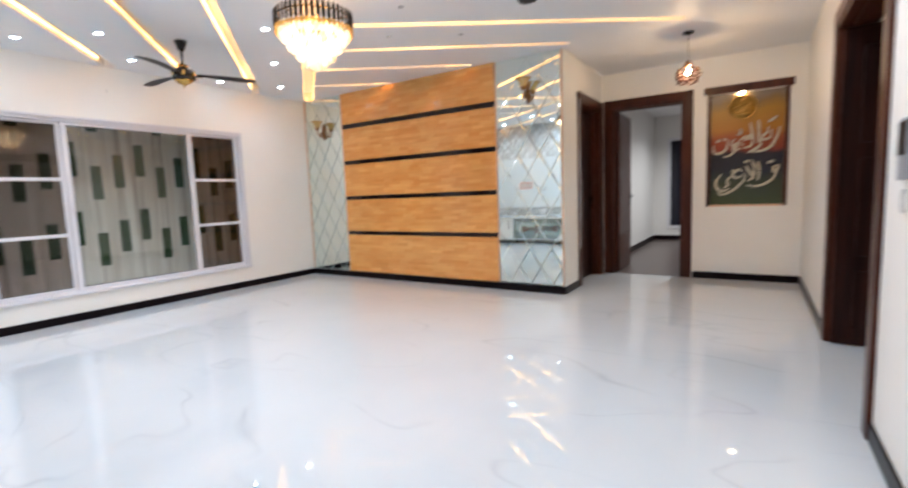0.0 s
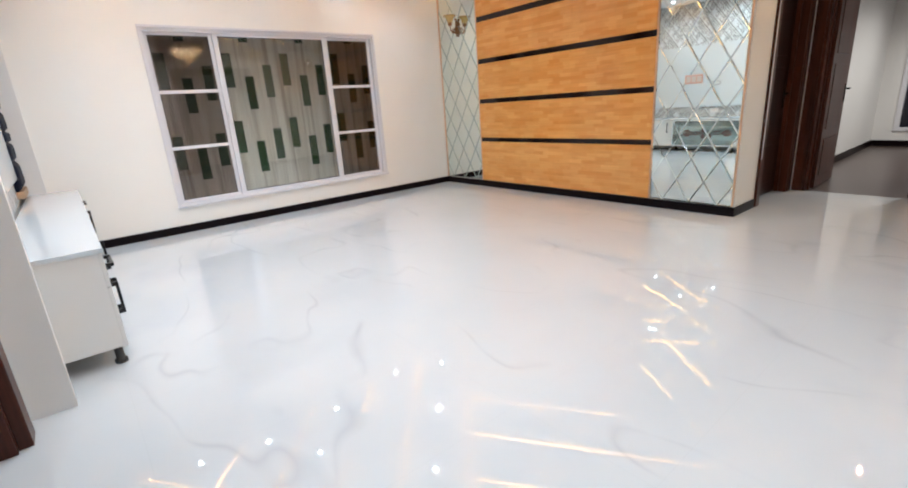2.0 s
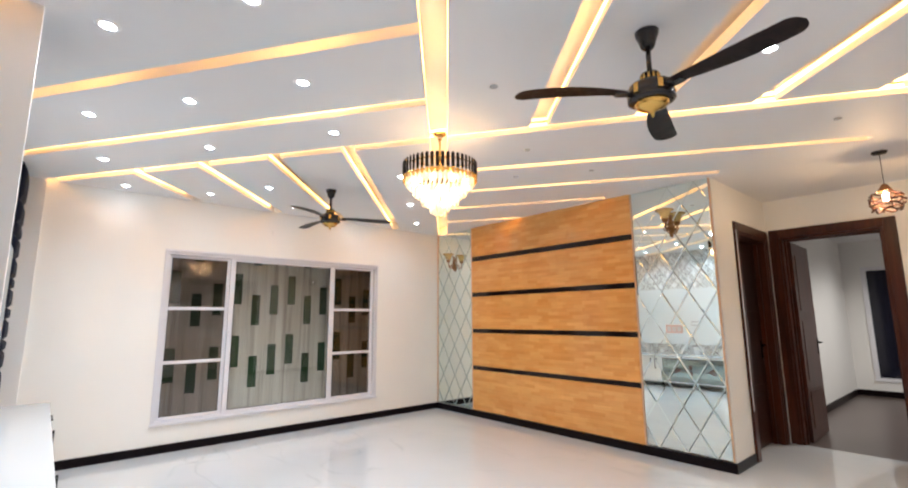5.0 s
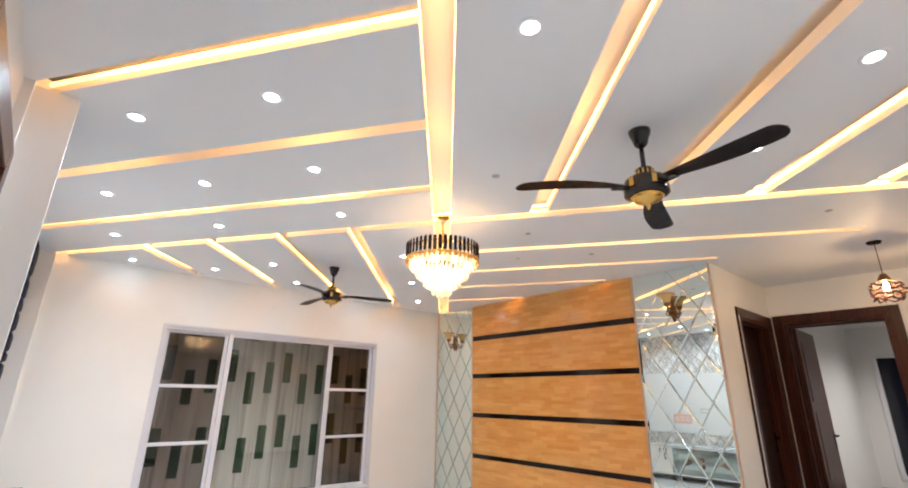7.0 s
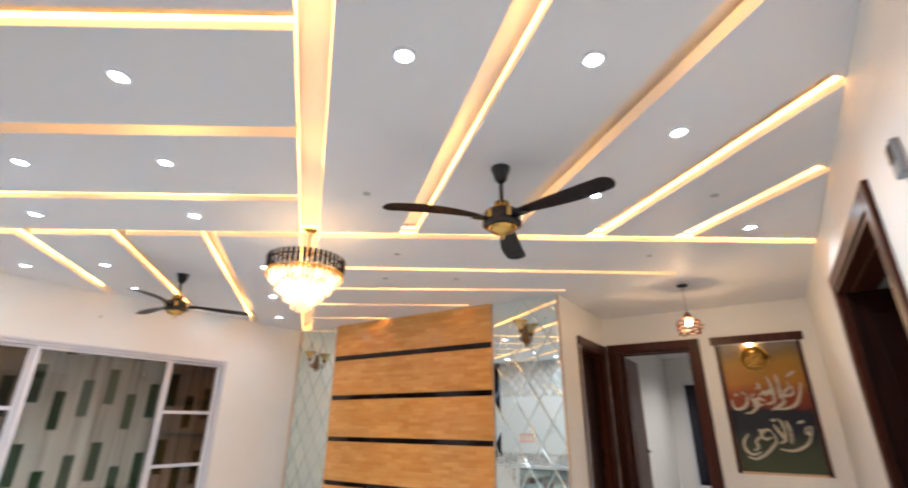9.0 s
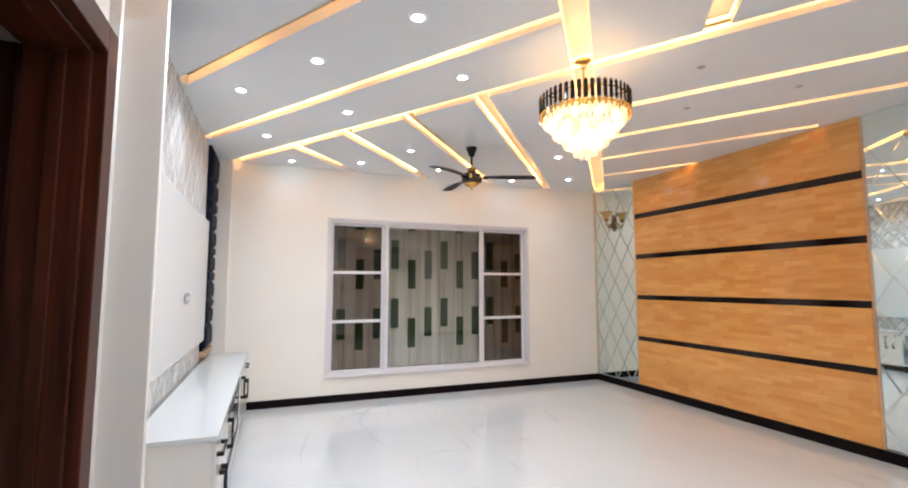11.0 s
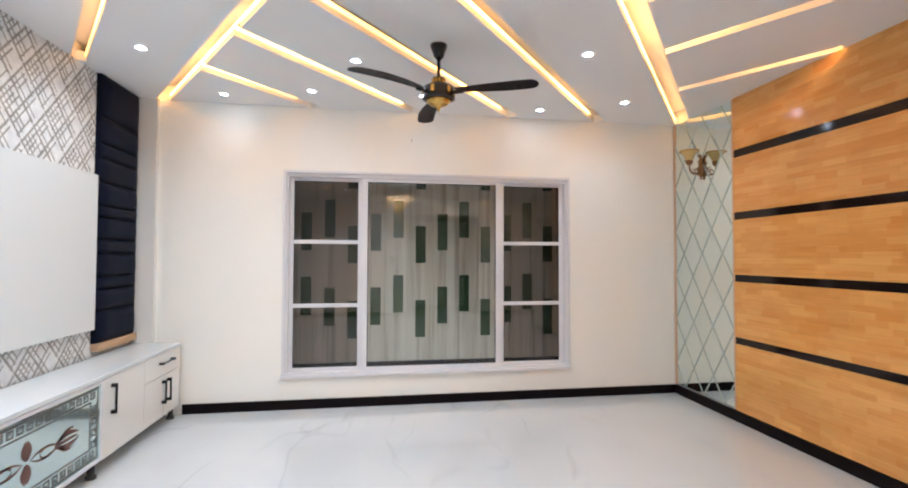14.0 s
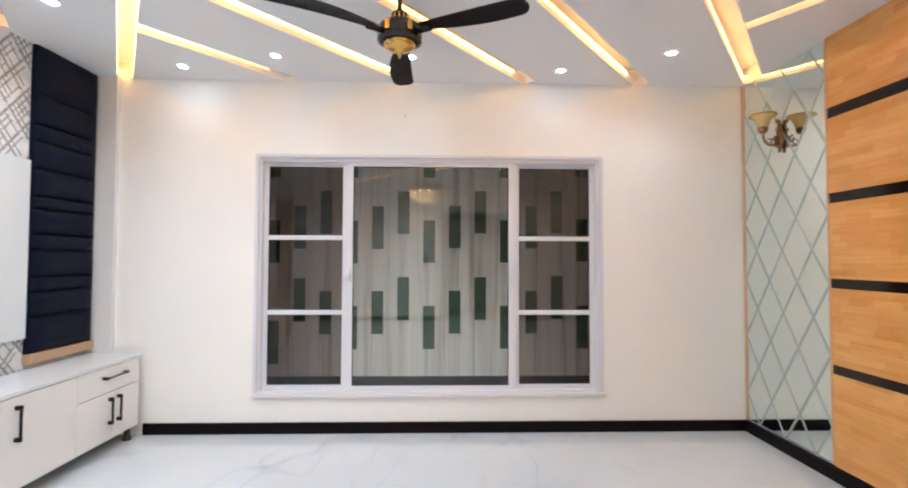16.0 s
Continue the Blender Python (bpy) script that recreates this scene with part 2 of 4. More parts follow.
def tube(bm, pts, r, seg=8):
    """A round bar along pts."""
    pts = [Vector(p) for p in pts]
    rings = []
    for i, p in enumerate(pts):
        d = (pts[min(i + 1, len(pts) - 1)] - pts[max(i - 1, 0)]).normalized()
        q = d.to_track_quat("Z", "Y")
        rr = r[i] if isinstance(r, (list, tuple)) else r
        rings.append([bm.verts.new(p + q @ Vector((rr * math.cos(2 * math.pi * k / seg), rr * math.sin(2 * math.pi * k / seg), 0))) for k in range(seg)])
    for a, b in zip(rings, rings[1:]):
        for k in range(seg):
            f = bm.faces.new((a[k], a[(k + 1) % seg], b[(k + 1) % seg], b[k]))
            f.smooth = True
    bm.faces.new(rings[0][::-1])
    bm.faces.new(rings[-1])


def part(name, bm, mat, parent=None, label="", keep=False):
    bmesh.ops.recalc_face_normals(bm, faces=bm.faces)
    me = bpy.data.meshes.new(name)
    bm.to_mesh(me)
    if not keep:
        bm.free()
    me.materials.append(mat)
    ob = new(name, me)
    if parent:
        ob.parent = parent
    if label:
        tagged(ob, label=label)
    return ob


def thing(name, at, label, category, group="", rz=0.0):
    e = new(name)
    e.empty_display_size = 0.05
    e.matrix_basis = pose(*at, 0, 0, rz)
    return tagged(e, label, category, group)


def slab(name, boxes, mat, label="", category="", bevel=0.0):
    bm = bmesh.new()
    for b in boxes:
        box(bm, *b, bevel=bevel)
    ob = part(name, bm, mat)
    return tagged(ob, label, category, kind="structure")


def wall_x(name, x0, x1, y0, y1, z1, holes, mat, label):
    """A wall whose faces look along y, from x0 to x1; holes: (xa, xb, za, zb)."""
    bxs, x = [], x0
    for xa, xb, za, zb in sorted(holes):
        bxs.append((x, xa, y0, y1, 0, z1))
        if za > 0:
            bxs.append((xa, xb, y0, y1, 0, za))
        bxs.append((xa, xb, y0, y1, zb, z1))
        x = xb
    bxs.append((x, x1, y0, y1, 0, z1))
    return slab(name, bxs, mat, label, "wall")


def wall_y(name, x0, x1, y0, y1, z1, holes, mat, label):
    bxs, y = [], y0
    for ya, yb, za, zb in sorted(holes):
        bxs.append((x0, x1, y, ya, 0, z1))
        if za > 0:
            bxs.append((x0, x1, ya, yb, 0, za))
        bxs.append((x0, x1, ya, yb, zb, z1))
        y = yb
    bxs.append((x0, x1, y, y1, 0, z1))
    return slab(name, bxs, mat, label, "wall")


# ---- shell of the rooms ----
ZT = H + 0.16
WIN = (-3.895, -1.18, 0.288, 2.165)
wall_x("wall_north", -5.5, 0.2, 0.0, 0.22, ZT, [WIN], M_WALL, "smooth cream painted wall around the sliding window")
wall_y("wall_east", 0.0, 0.2, YE, 0.0, ZT, [], M_WALL, "cream painted wall behind the wooden panelling")
wall_x("wall_lobby", 0.2, XN + 0.15, YE, YE + 0.2, ZT, [(0.59, 1.46, 0, 2.29)], M_WALL, "cream painted lobby wall with a dark door")
wall_y("wall_picture", XN, XN + 0.15, YR, YE, ZT, [(-5.34, -4.42, 0, 2.31), (-6.42, -5.62, 0.93, 2.31)], M_WALL, "cream painted wall with a picture niche")
wall_x("wall_south", -7.5, XN + 0.15, YR - 0.2, YR, ZT, [(-2.35, -0.80, 0, 2.29)], M_WALL, "cream painted wall beside the wide entrance")
wall_y("wall_media", XT - 0.4, XT, -3.44, 0.0, ZT, [], M_WHITE, "built-out media wall")
wall_y("wall_west", XW - 0.2, XW, -4.9, -3.44, ZT, [(-4.58, -3.62, 0, 2.27)], M_WHITE, "white painted wall with a dark wooden door frame")
wall_x("wall_hall", -7.5, XW - 0.2, -4.9, -4.75, ZT, [], M_WHITE, "plain hall wall")
wall_y("wall_hall_end", -7.7, -7.5, YR - 0.2, -4.75, ZT, [], M_WHITE, "plain hall end wall")

slab("floor", [(-7.7, XN, YR - 0.2, 0.2, -0.1, 0.0)], M_FLOOR, "polished white marble floor with thin grey veins", "floor")

# ceiling: one sheet with slots cut through, and a slab above
from mathutils.geometry import delaunay_2d_cdt

DA = Vector((0.575, -0.818))
DB = Vector((-0.652, -0.758))


def meet(p, q, a, b):
    """Where the line through p and q crosses the line through a and b."""
    p, q, a, b = Vector(p), Vector(q), Vector(a), Vector(b)
    u, v = q - p, b - a
    return p + u * ((a - p).cross(v) / u.cross(v))


def band(p, q, w):
    p, q = Vector(p), Vector(q)
    n = (q - p).normalized().orthogonal() * w / 2
    return [p + n, p - n, q - n, q + n]


BANDS = []


def strip_a(p, q, w):
    if len(BANDS) >= 2:
        # start on the centre line of the main diagonal it leaves
        a, b, _ = min(BANDS[:2], key=lambda k: abs((Vector(p) - k[0]).cross((k[1] - k[0]).normalized())))
        p = meet(p, q, a, b)
    BANDS.append((Vector(p), Vector(q), w))


# main diagonals
strip_a((-4.97, 0.03), (-0.36, -6.74), 0.10)
strip_a((0.02, -0.10), (-4.60, -5.59), 0.14)
# towards the window wall
for x, y in ((-4.32, -0.82), (-3.92, -1.45), (-3.51, -2.07), (-3.12, -2.66)):
    k = (-y - 0.03) / 0.76
    strip_a((x, y), (x + 0.655 * k, y + 0.76 * k), 0.115)
# towards the media wall
for x, y in ((-4.308, -4.607), (-3.947, -3.90), (-3.565, -3.15)):
    k = (XT + 0.01 - x) / -0.563
    strip_a((x + 0.563 * 0.3, y - 0.826 * 0.3), (x - 0.563 * k, y + 0.826 * k), 0.088)
# towards the south wall
for x, y in ((-2.27, -3.95), (-1.87, -4.55), (-1.468, -5.148), (-1.067, -5.70)):
    k = min((y - YR - 0.02) / 0.765, 2.7)
    strip_a((x, y), (x - 0.645 * k, y - 0.765 * k), 0.13)
# towards the wooden wall
for x, y, e, f in ((-2.15, -2.68, -0.14, -5.52), (-1.67, -2.10, -0.12, -4.42), (-1.19, -1.53, -0.09, -3.18), (-0.66, -0.90, -0.03, -1.84)):
    strip_a((x, y), (e, f), 0.085)


def in_band(c):
    for p, q, w in BANDS:
        d = q - p
        t = (c - p).dot(d) / d.length_squared
        if 0 <= t <= 1 and abs((c - p).dot(d.normalized().orthogonal())) < w / 2 - 1e-4:
            return True
    return False


def ceiling_sheet():
    ring = [Vector((-7.6, YR - 0.1)), Vector((XN + 0.1, YR - 0.1)), Vector((XN + 0.1, 0.1)), Vector((-7.6, 0.1))]
    pts, faces = list(ring), [[0, 1, 2, 3]]
    for b in BANDS:
        i = len(pts)
        pts += band(*b)
        faces.append([i, i + 1, i + 2, i + 3])
    vs, _, fs, *_ = delaunay_2d_cdt(pts, [], faces, 1, 1e-5)
    bm = bmesh.new()
    bv = [bm.verts.new((v.x, v.y, H)) for v in vs]
    keep = []
    for f in fs:
        c = sum((vs[i] for i in f), Vector((0, 0))) / len(f)
        if not in_band(c):
            keep.append(bm.faces.new([bv[i] for i in f]))
    bmesh.ops.dissolve_limit(bm, angle_limit=0.001, verts=bm.verts, edges=bm.edges)
    ext = bmesh.ops.extrude_face_region(bm, geom=list(bm.faces))
    bmesh.ops.translate(bm, verts=[g for g in ext["geom"] if isinstance(g, bmesh.types.BMVert)], vec=(0, 0, 0.07))
    # slab above
    box(bm, -7.7, XN + 0.15, YR - 0.2, 0.22, H + 0.13, H + 0.24)
    return part("ceiling", bm, M_CEIL)


tagged(ceiling_sheet(), "white false ceiling with diagonal light slots", "ceiling", kind="structure")

# slots in which only one rim carries a tape
ONE_TAPE = {7: (1,), 10: (-1,)}
for i, (p, q, w) in enumerate(BANDS):
    d = (q - p).normalized()
    n = d.orthogonal()
    bm = bmesh.new()
    # led tape along both upper rims of the slot
    if i > 1:
        p = p + d * 0.082
    if 2 <= i <= 5:
        q = q - d * 0.16
    for s in ONE_TAPE.get(i, (-1, 1)):
        a, b = p + n * s * (w / 2 - 0.001), q + n * s * (w / 2 - 0.001)
        c, e = a - n * s * 0.004, b - n * s * 0.004
        vs = [bm.verts.new((v.x, v.y, z)) for z in (H + 0.040, H + 0.062) for v in (a, b, e, c)]
        for f in ((0, 1, 2, 3), (7, 6, 5, 4), (0, 4, 5, 1), (1, 5, 6, 2), (2, 6, 7, 3), (3, 7, 4, 0)):
            bm.faces.new([vs[k] for k in f])
    tagged(part("light_strip", bm, M_STRIP), "warm led strip inside the ceiling slot", "light strip", "ceiling light strips")


# ---- skirting ----
def skirt(bxs):
    slab("baseboard", [(a, b, c, d, 0.0, 0.086) for a, b, c, d in bxs], M_BASE, "black polished granite skirting", "baseboard", 0.002)


skirt([(-4.74, -0.032, -0.015, 0.0)])
skirt([(-0.032, 0.0, YE - 0.015, -0.0)])
skirt([(0.0, 0.485, YE - 0.015, YE)])
skirt([(XN - 0.015, XN, YR + 0.015, -5.455)])
skirt([(-0.70, XN, YR, YR + 0.015)])
skirt([(-7.4, -2.45, YR, YR + 0.015)])


# ---- window ----
def window():
    x0, x1, z0, z1 = WIN
    fr = slab("window_frame", [(x0, x1, 0.004, 0.10, z1 - 0.04, z1), (x0, x1, 0.004, 0.10, z0, z0 + 0.035),
               (x0, x0 + 0.03, 0.004, 0.10, z0 + 0.035, z1 - 0.04), (x1 - 0.03, x1, 0.004, 0.10, z0 + 0.035, z1 - 0.04)], M_ALU, bevel=0.003)
    win = thing("window_1", (0, 0, 0), "white aluminium three-bay sliding window with dark night glass", "window")
    win["kind"] = "structure"
    fr.parent = win
    del fr["kind"]
    # flat trim laid over the joint with the wall, and the sill
    bm = bmesh.new()
    for bx in ((x0 - 0.018, x1 + 0.018, -0.016, 0.0, z1 - 0.008, z1 + 0.018), (x0 - 0.018, x0 + 0.010, -0.016, 0.0, z0 + 0.022, z1 - 0.008), (x1 - 0.010, x1 + 0.018, -0.016, 0.0, z0 + 0.022, z1 - 0.008)):
        box(bm, *bx, bevel=0.003)
    part("trim", bm, M_ALU, win)
    bm = bmesh.new()
    box(bm, x0 - 0.024, x1 + 0.024, -0.034, 0.004, z0 - 0.004, z0 + 0.022, bevel=0.003)
    part("window_sill", bm, M_ALU, win)
    for xa, xb, y, rails in ((-3.885, -3.19, 0.055, (1.525, 0.93)), (-3.21, -1.86, 0.02, ()), (-1.88, -1.197, 0.055, (1.525, 0.93))):
        bm = bmesh.new()
        a, b, c, d = xa, xb, 0.32, 2.133
        t = 0.055
        for bx in ((a, a + t, y, y + 0.03, c, d), (b - t, b, y, y + 0.03, c, d), (a + t, b - t, y, y + 0.03, c, c + t * 0.7), (a + t, b - t, y, y + 0.03, d - t * 0.7, d)):
            box(bm, *bx, bevel=0.003)
        for z in rails:
            box(bm, a + t, b - t, y, y + 0.03, z - 0.018, z + 0.018, bevel=0.003)
        part("sash", bm, M_ALU, win)
        # dark rubber bead that holds the glass
        bm = bmesh.new()
        g0, g1, e = a + t, b - t, 0.006
        h0, h1 = c + t * 0.7, d - t * 0.7
        for bx in ((g0, g1, y + 0.004, y + 0.011, h1 - e, h1), (g0, g1, y + 0.004, y + 0.011, h0, h0 + e), (g0, g0 + e, y + 0.004, y + 0.011, h0 + e, h1 - e), (g1 - e, g1, y + 0.004, y + 0.011, h0 + e, h1 - e)):
            box(bm, *bx)
        part("gasket", bm, M_RUBBER, win, "dark rubber glazing bead")
        bm = bmesh.new()
        box(bm, a + t, b - t, y + 0.012, y + 0.018, c + t * 0.7, d - t * 0.7)
        g = part("pane", bm, M_GLASS if not rails else M_GLASS_DARK, win)
        g.visible_shadow = False
    for x in (-3.185, -1.885):
        bm = bmesh.new()
        box(bm, x - 0.012, x + 0.012, 0.0, 0.02, 1.18, 1.28, bevel=0.004)
        box(bm, x - 0.03, x + 0.012, -0.02, 0.0, 1.21, 1.235, bevel=0.004)
        part("latch", bm, M_ALU, win, "white window latch")
    return win


window()

# passage behind the window: a stone wall with green tiles
out = slab("wall_outside", [(-8.0, 3.0, 1.0, 1.2, -0.1, 4.0)], M_OUT, "pale striped stone boundary wall set with dark green tiles", "wall")
slab("ground_outside", [(-8.0, 3.0, 0.22, 1.0, -0.1, -0.02)], M_DARKTILE, "dark paved passage", "ground")
slab("baseboard_outside", [(-8.0, 3.0, 0.985, 1.0, -0.02, 0.19)], M_BASE, "dark stone base of the boundary wall", "baseboard")


def green_tiles():
    bm = bmesh.new()
    box(bm, -0.058, 0.058, -0.006, 0.0, -0.214, 0.214)
    me = bpy.data.meshes.new("tile")
    bm.to_mesh(me)
    bm.free()
    me.materials.append(M_GREEN)
    # the rows step up and down from column to column
    tops = {0: (1.74, 0.74), 1: (1.885, 1.16), 2: (2.035, 1.035), 3: (1.74, 0.885), 4: (1.885, 1.035), 5: (2.038, 1.175), 6: (1.747, 0.886),
            7: (1.895, 1.04), 8: (2.045, 1.175), 9: (1.752, 0.89), 10: (1.895, 1.04), 11: (2.05, 1.19), 12: (1.765, 0.89)}
    for k in range(-3, 15):
        x = -4.12 + 0.2575 * k
        hs = tops.get(k, tops[(k - 3) % 3 + 3])
        for z in (*hs, hs[0] + 0.86, hs[0] + 1.72):
            o = new("tile", me)
            o.parent = out
            o.location = (x, 1.0, z - 0.214)


green_tiles()


# ---- wooden feature wall ----
def feature():
    e = thing("wall_panelling", (0, 0, 0), "honey-coloured finger-jointed wood panelling with black strips", "wall panelling")
    edges = [0.090, 0.655, 0.712, 1.185, 1.245, 1.715, 1.778, 2.25, 2.318, H]
    for i in range(9):
        z0, z1 = edges[i], edges[i + 1]
        bm = bmesh.new()
        if i % 2 == 0:
            box(bm, -0.020, 0.0, -3.435, -0.84, z0, z1, bevel=0.002)
            part("panel", bm, M_WOOD, e)
        else:
            box(bm, -0.013, 0.0, -3.435, -0.84, z0, z1)
            part("strip", bm, M_BLACK, e, "glossy black strip")


feature()


def clip_poly(poly, axis, limit, sign):
    """Cut a 2D polygon by a line: keeps sign * (coordinate - limit) <= 0."""
    outp = []
    for i, p in enumerate(poly):
        q = poly[(i + 1) % len(poly)]
        a, b = sign * (p[axis] - limit), sign * (q[axis] - limit)
        if a <= 0:
            outp.append(p)
        if a * b < 0:
            t = a / (a - b)
            outp.append((p[0] + t * (q[0] - p[0]), p[1] + t * (q[1] - p[1])))
    return outp


def mirror(y0, y1, label, turn=0.0):
    z0, z1 = 0.094, H - 0.005
    e = thing("wall_mirror", (-0.007 * turn, (y0 + y1) / 2, z0), label, "mirror", "diamond mirrors", -0.9 * turn)
    w, h = y1 - y0, z1 - z0
    bm = bmesh.new()
    box(bm, -0.006, 0, -w / 2, w / 2, 0, h)
    part("backing", bm, M_MIRROR, e)
    dw, dh, rim = w / 3, 0.445, 0.0095
    rnd = random.Random(3)
    for j in range(-1, 14):
        for i in range(-1, 4):
            cy, cz = -w / 2 + dw * (i + (0.5 if j % 2 else 0.0)), dh / 2 * j
            shapes = []
            for s in (1.0, 1 - rim * 2 / dw * 1.2):
                p = [(cy - dw / 2 * s, cz), (cy, cz - dh / 2 * s), (cy + dw / 2 * s, cz), (cy, cz + dh / 2 * s)]
                k = 0.0 if s == 1 else rim
                for ax, lim, sg in ((0, -w / 2 + k, -1), (0, w / 2 - k, 1), (1, k, -1), (1, h - k, 1)):
                    p = clip_poly(p, ax, lim, sg) if p else p
                shapes.append(p)
            o, n = shapes
            if len(o) < 3 or len(n) != len(o):
                continue
            bm = bmesh.new()
            tilt = rnd.uniform(-0.0015, 0.0015)
            a = [bm.verts.new((-0.0065, *p)) for p in o]
            b = [bm.verts.new((-0.0110 + tilt * (p[0] - cy) / dw * 2, *p)) for p in n]
            for q in range(len(a)):
                r = (q + 1) % len(a)
                bm.faces.new((a[q], a[r], b[r], b[q]))
            bm.faces.new(b)
            t = part("tile", bm, M_MIRROR, e)
            t.data.materials.append(M_BEVEL if turn else M_BEVEL_GREY)
            for f in t.data.polygons:
                f.material_index = 0 if f.index == len(t.data.polygons) - 1 else 1
    bm = bmesh.new()
    for a, b in ((-w / 2 - 0.010, -w / 2), (w / 2, w / 2 + 0.010)):
        box(bm, -0.02, 0, a, b, 0, h)
    part("trim", bm, M_TRIM, e, "thin peach wooden edge")
    return e


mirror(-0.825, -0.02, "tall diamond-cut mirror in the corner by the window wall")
mirror(-4.275, -3.45, "tall diamond-cut mirror at the end of the wooden panelling", 1.0)


# ---- wall lamps on the mirrors ----
M_AMBER = material("amber glass shade", (0.90, 0.66, 0.28), 0.2)
bsdf(M_AMBER).inputs["Transmission Weight"].default_value = 0.35
M_GOLDRIM = material("golden glass rim", (0.80, 0.45, 0.08), 0.25, 0.5)
M_BRONZE = material("aged bronze", (0.28, 0.15, 0.07), 0.35, 1.0)


def sconce(y, z):
    e = thing("wall_lamp", (-0.01, y, z), "ornate bronze wall lamp with one amber glass cup on the mirror", "wall lamp", "mirror wall lamps")
    bm = bmesh.new()
    lathe(bm, [(0, -0.125), (0.016, -0.112), (0.012, -0.10), (0.032, -0.06), (0.038, -0.02), (0.024, 0.01), (0.032, 0.03), (0.018, 0.055), (0.022, 0.075), (0.008, 0.10), (0, 0.105)], 14)
    bmesh.ops.scale(bm, vec=(0.5, 1, 1), verts=bm.verts)
    bmesh.ops.translate(bm, vec=(-0.018, 0, 0), verts=bm.verts)
    part("plate", bm, M_BRONZE, e)
    for s in (-1, 1):
        bm = bmesh.new()
        tube(bm, [(-0.02, s * 0.02, -0.04), (-0.03, s * 0.05, -0.055), (-0.035, s * 0.07, -0.03), (-0.035, s * 0.055, -0.005), (-0.03, s * 0.04, -0.02)], 0.005, 6)
        part("scroll", bm, M_BRONZE, e)
    bm = bmesh.new()
    tube(bm, [(-0.02, 0, -0.01), (-0.035, 0, -0.045), (-0.065, 0, -0.07), (-0.10, 0, -0.068), (-0.13, 0, -0.04), (-0.138, 0, 0.0), (-0.138, 0, 0.03)], 0.0075, 8)
    tube(bm, [(-0.045, 0, -0.055), (-0.06, 0, -0.02), (-0.08, 0, -0.03), (-0.075, 0, -0.05)], 0.004, 6)
    # curls that hang in the bend of the arm and on the plate
    for cx, cz, rr in ((-0.098, -0.040, 0.022), (-0.050, -0.015, 0.016), (-0.040, 0.045, 0.014)):
        tube(bm, [(cx + rr * (1 - 0.03 * k) * math.cos(k * 0.42 - 1.2), 0, cz + rr * (1 - 0.03 * k) * math.sin(k * 0.42 - 1.2)) for k in range(16)], [0.0045 - 0.00015 * k for k in range(16)], 6)
    part("arm", bm, M_BRONZE, e)
    for cz, rr in ((0.105, 0.019), (-0.02, 0.026), (-0.07, 0.022)):
        bm = bmesh.new()
        lathe(bm, [(0, cz - rr * 0.8), (rr * 0.8, cz - rr * 0.5), (rr, cz), (rr * 0.7, cz + rr * 0.6), (0, cz + rr * 0.8)], 10, -0.03, 0)
        part("knob", bm, M_BRONZE, e)
    bm = bmesh.new()
    c = (-0.138, 0.0)
    lathe(bm, [(0, 0.015), (0.022, 0.02), (0.03, 0.035), (0.034, 0.055), (0.02, 0.062), (0, 0.062)], 14, *c)
    part("cup", bm, M_BRONZE, e)
    bm = bmesh.new()
    lathe(bm, [(0.018, 0.055), (0.034, 0.065), (0.042, 0.09), (0.055, 0.120), (0.082, 0.142), (0.086, 0.148), (0.080, 0.144), (0.050, 0.121), (0.038, 0.092), (0.026, 0.07)], 24, *c)
    shade = part("shade", bm, M_AMBER, e, "pale amber glass shade")
    bm = bmesh.new()
    tube(bm, [(c[0] + 0.084 * math.cos(k * math.pi / 12), 0.084 * math.sin(k * math.pi / 12), 0.146) for k in range(25)], 0.006, 6)
    part("rim", bm, M_GOLDRIM, shade, "golden yellow rim")


sconce(-0.44, 2.25)
sconce(-3.88, 2.34)


# ---- doors ----
def casing(name, at, c, z1, w, depth, label, turn, category="door", proud=0.024):
    """Casing around an opening, in its own frame: x along the wall, the room on the side of -y."""
    e = thing(name, at, label, category)
    e.matrix_basis = pose(*at, 0, 0, turn)
    e["kind"] = "structure"
    bm = bmesh.new()
    for bx in ((-c - w, -c, -proud, 0, 0, z1 + w), (c, c + w, -proud, 0, 0, z1 + w), (-c, c, -proud, 0, z1, z1 + w)):
        box(bm, *bx, bevel=0.005)
    for bx in ((-c, -c + 0.028, -0.014, depth, 0, z1), (c - 0.028, c, -0.014, depth, 0, z1), (-c + 0.028, c - 0.028, -0.014, depth, z1 - 0.028, z1)):
        box(bm, *bx, bevel=0.003)
    for bx in ((-c + 0.028, -c + 0.045, 0.06, 0.10, 0, z1 - 0.03), (c - 0.045, c - 0.028, 0.06, 0.10, 0, z1 - 0.03), (-c + 0.045, c - 0.045, 0.06, 0.10, z1 - 0.045, z1 - 0.028)):
        box(bm, *bx)
    part("door_frame", bm, M_DOOR, e)
    return e


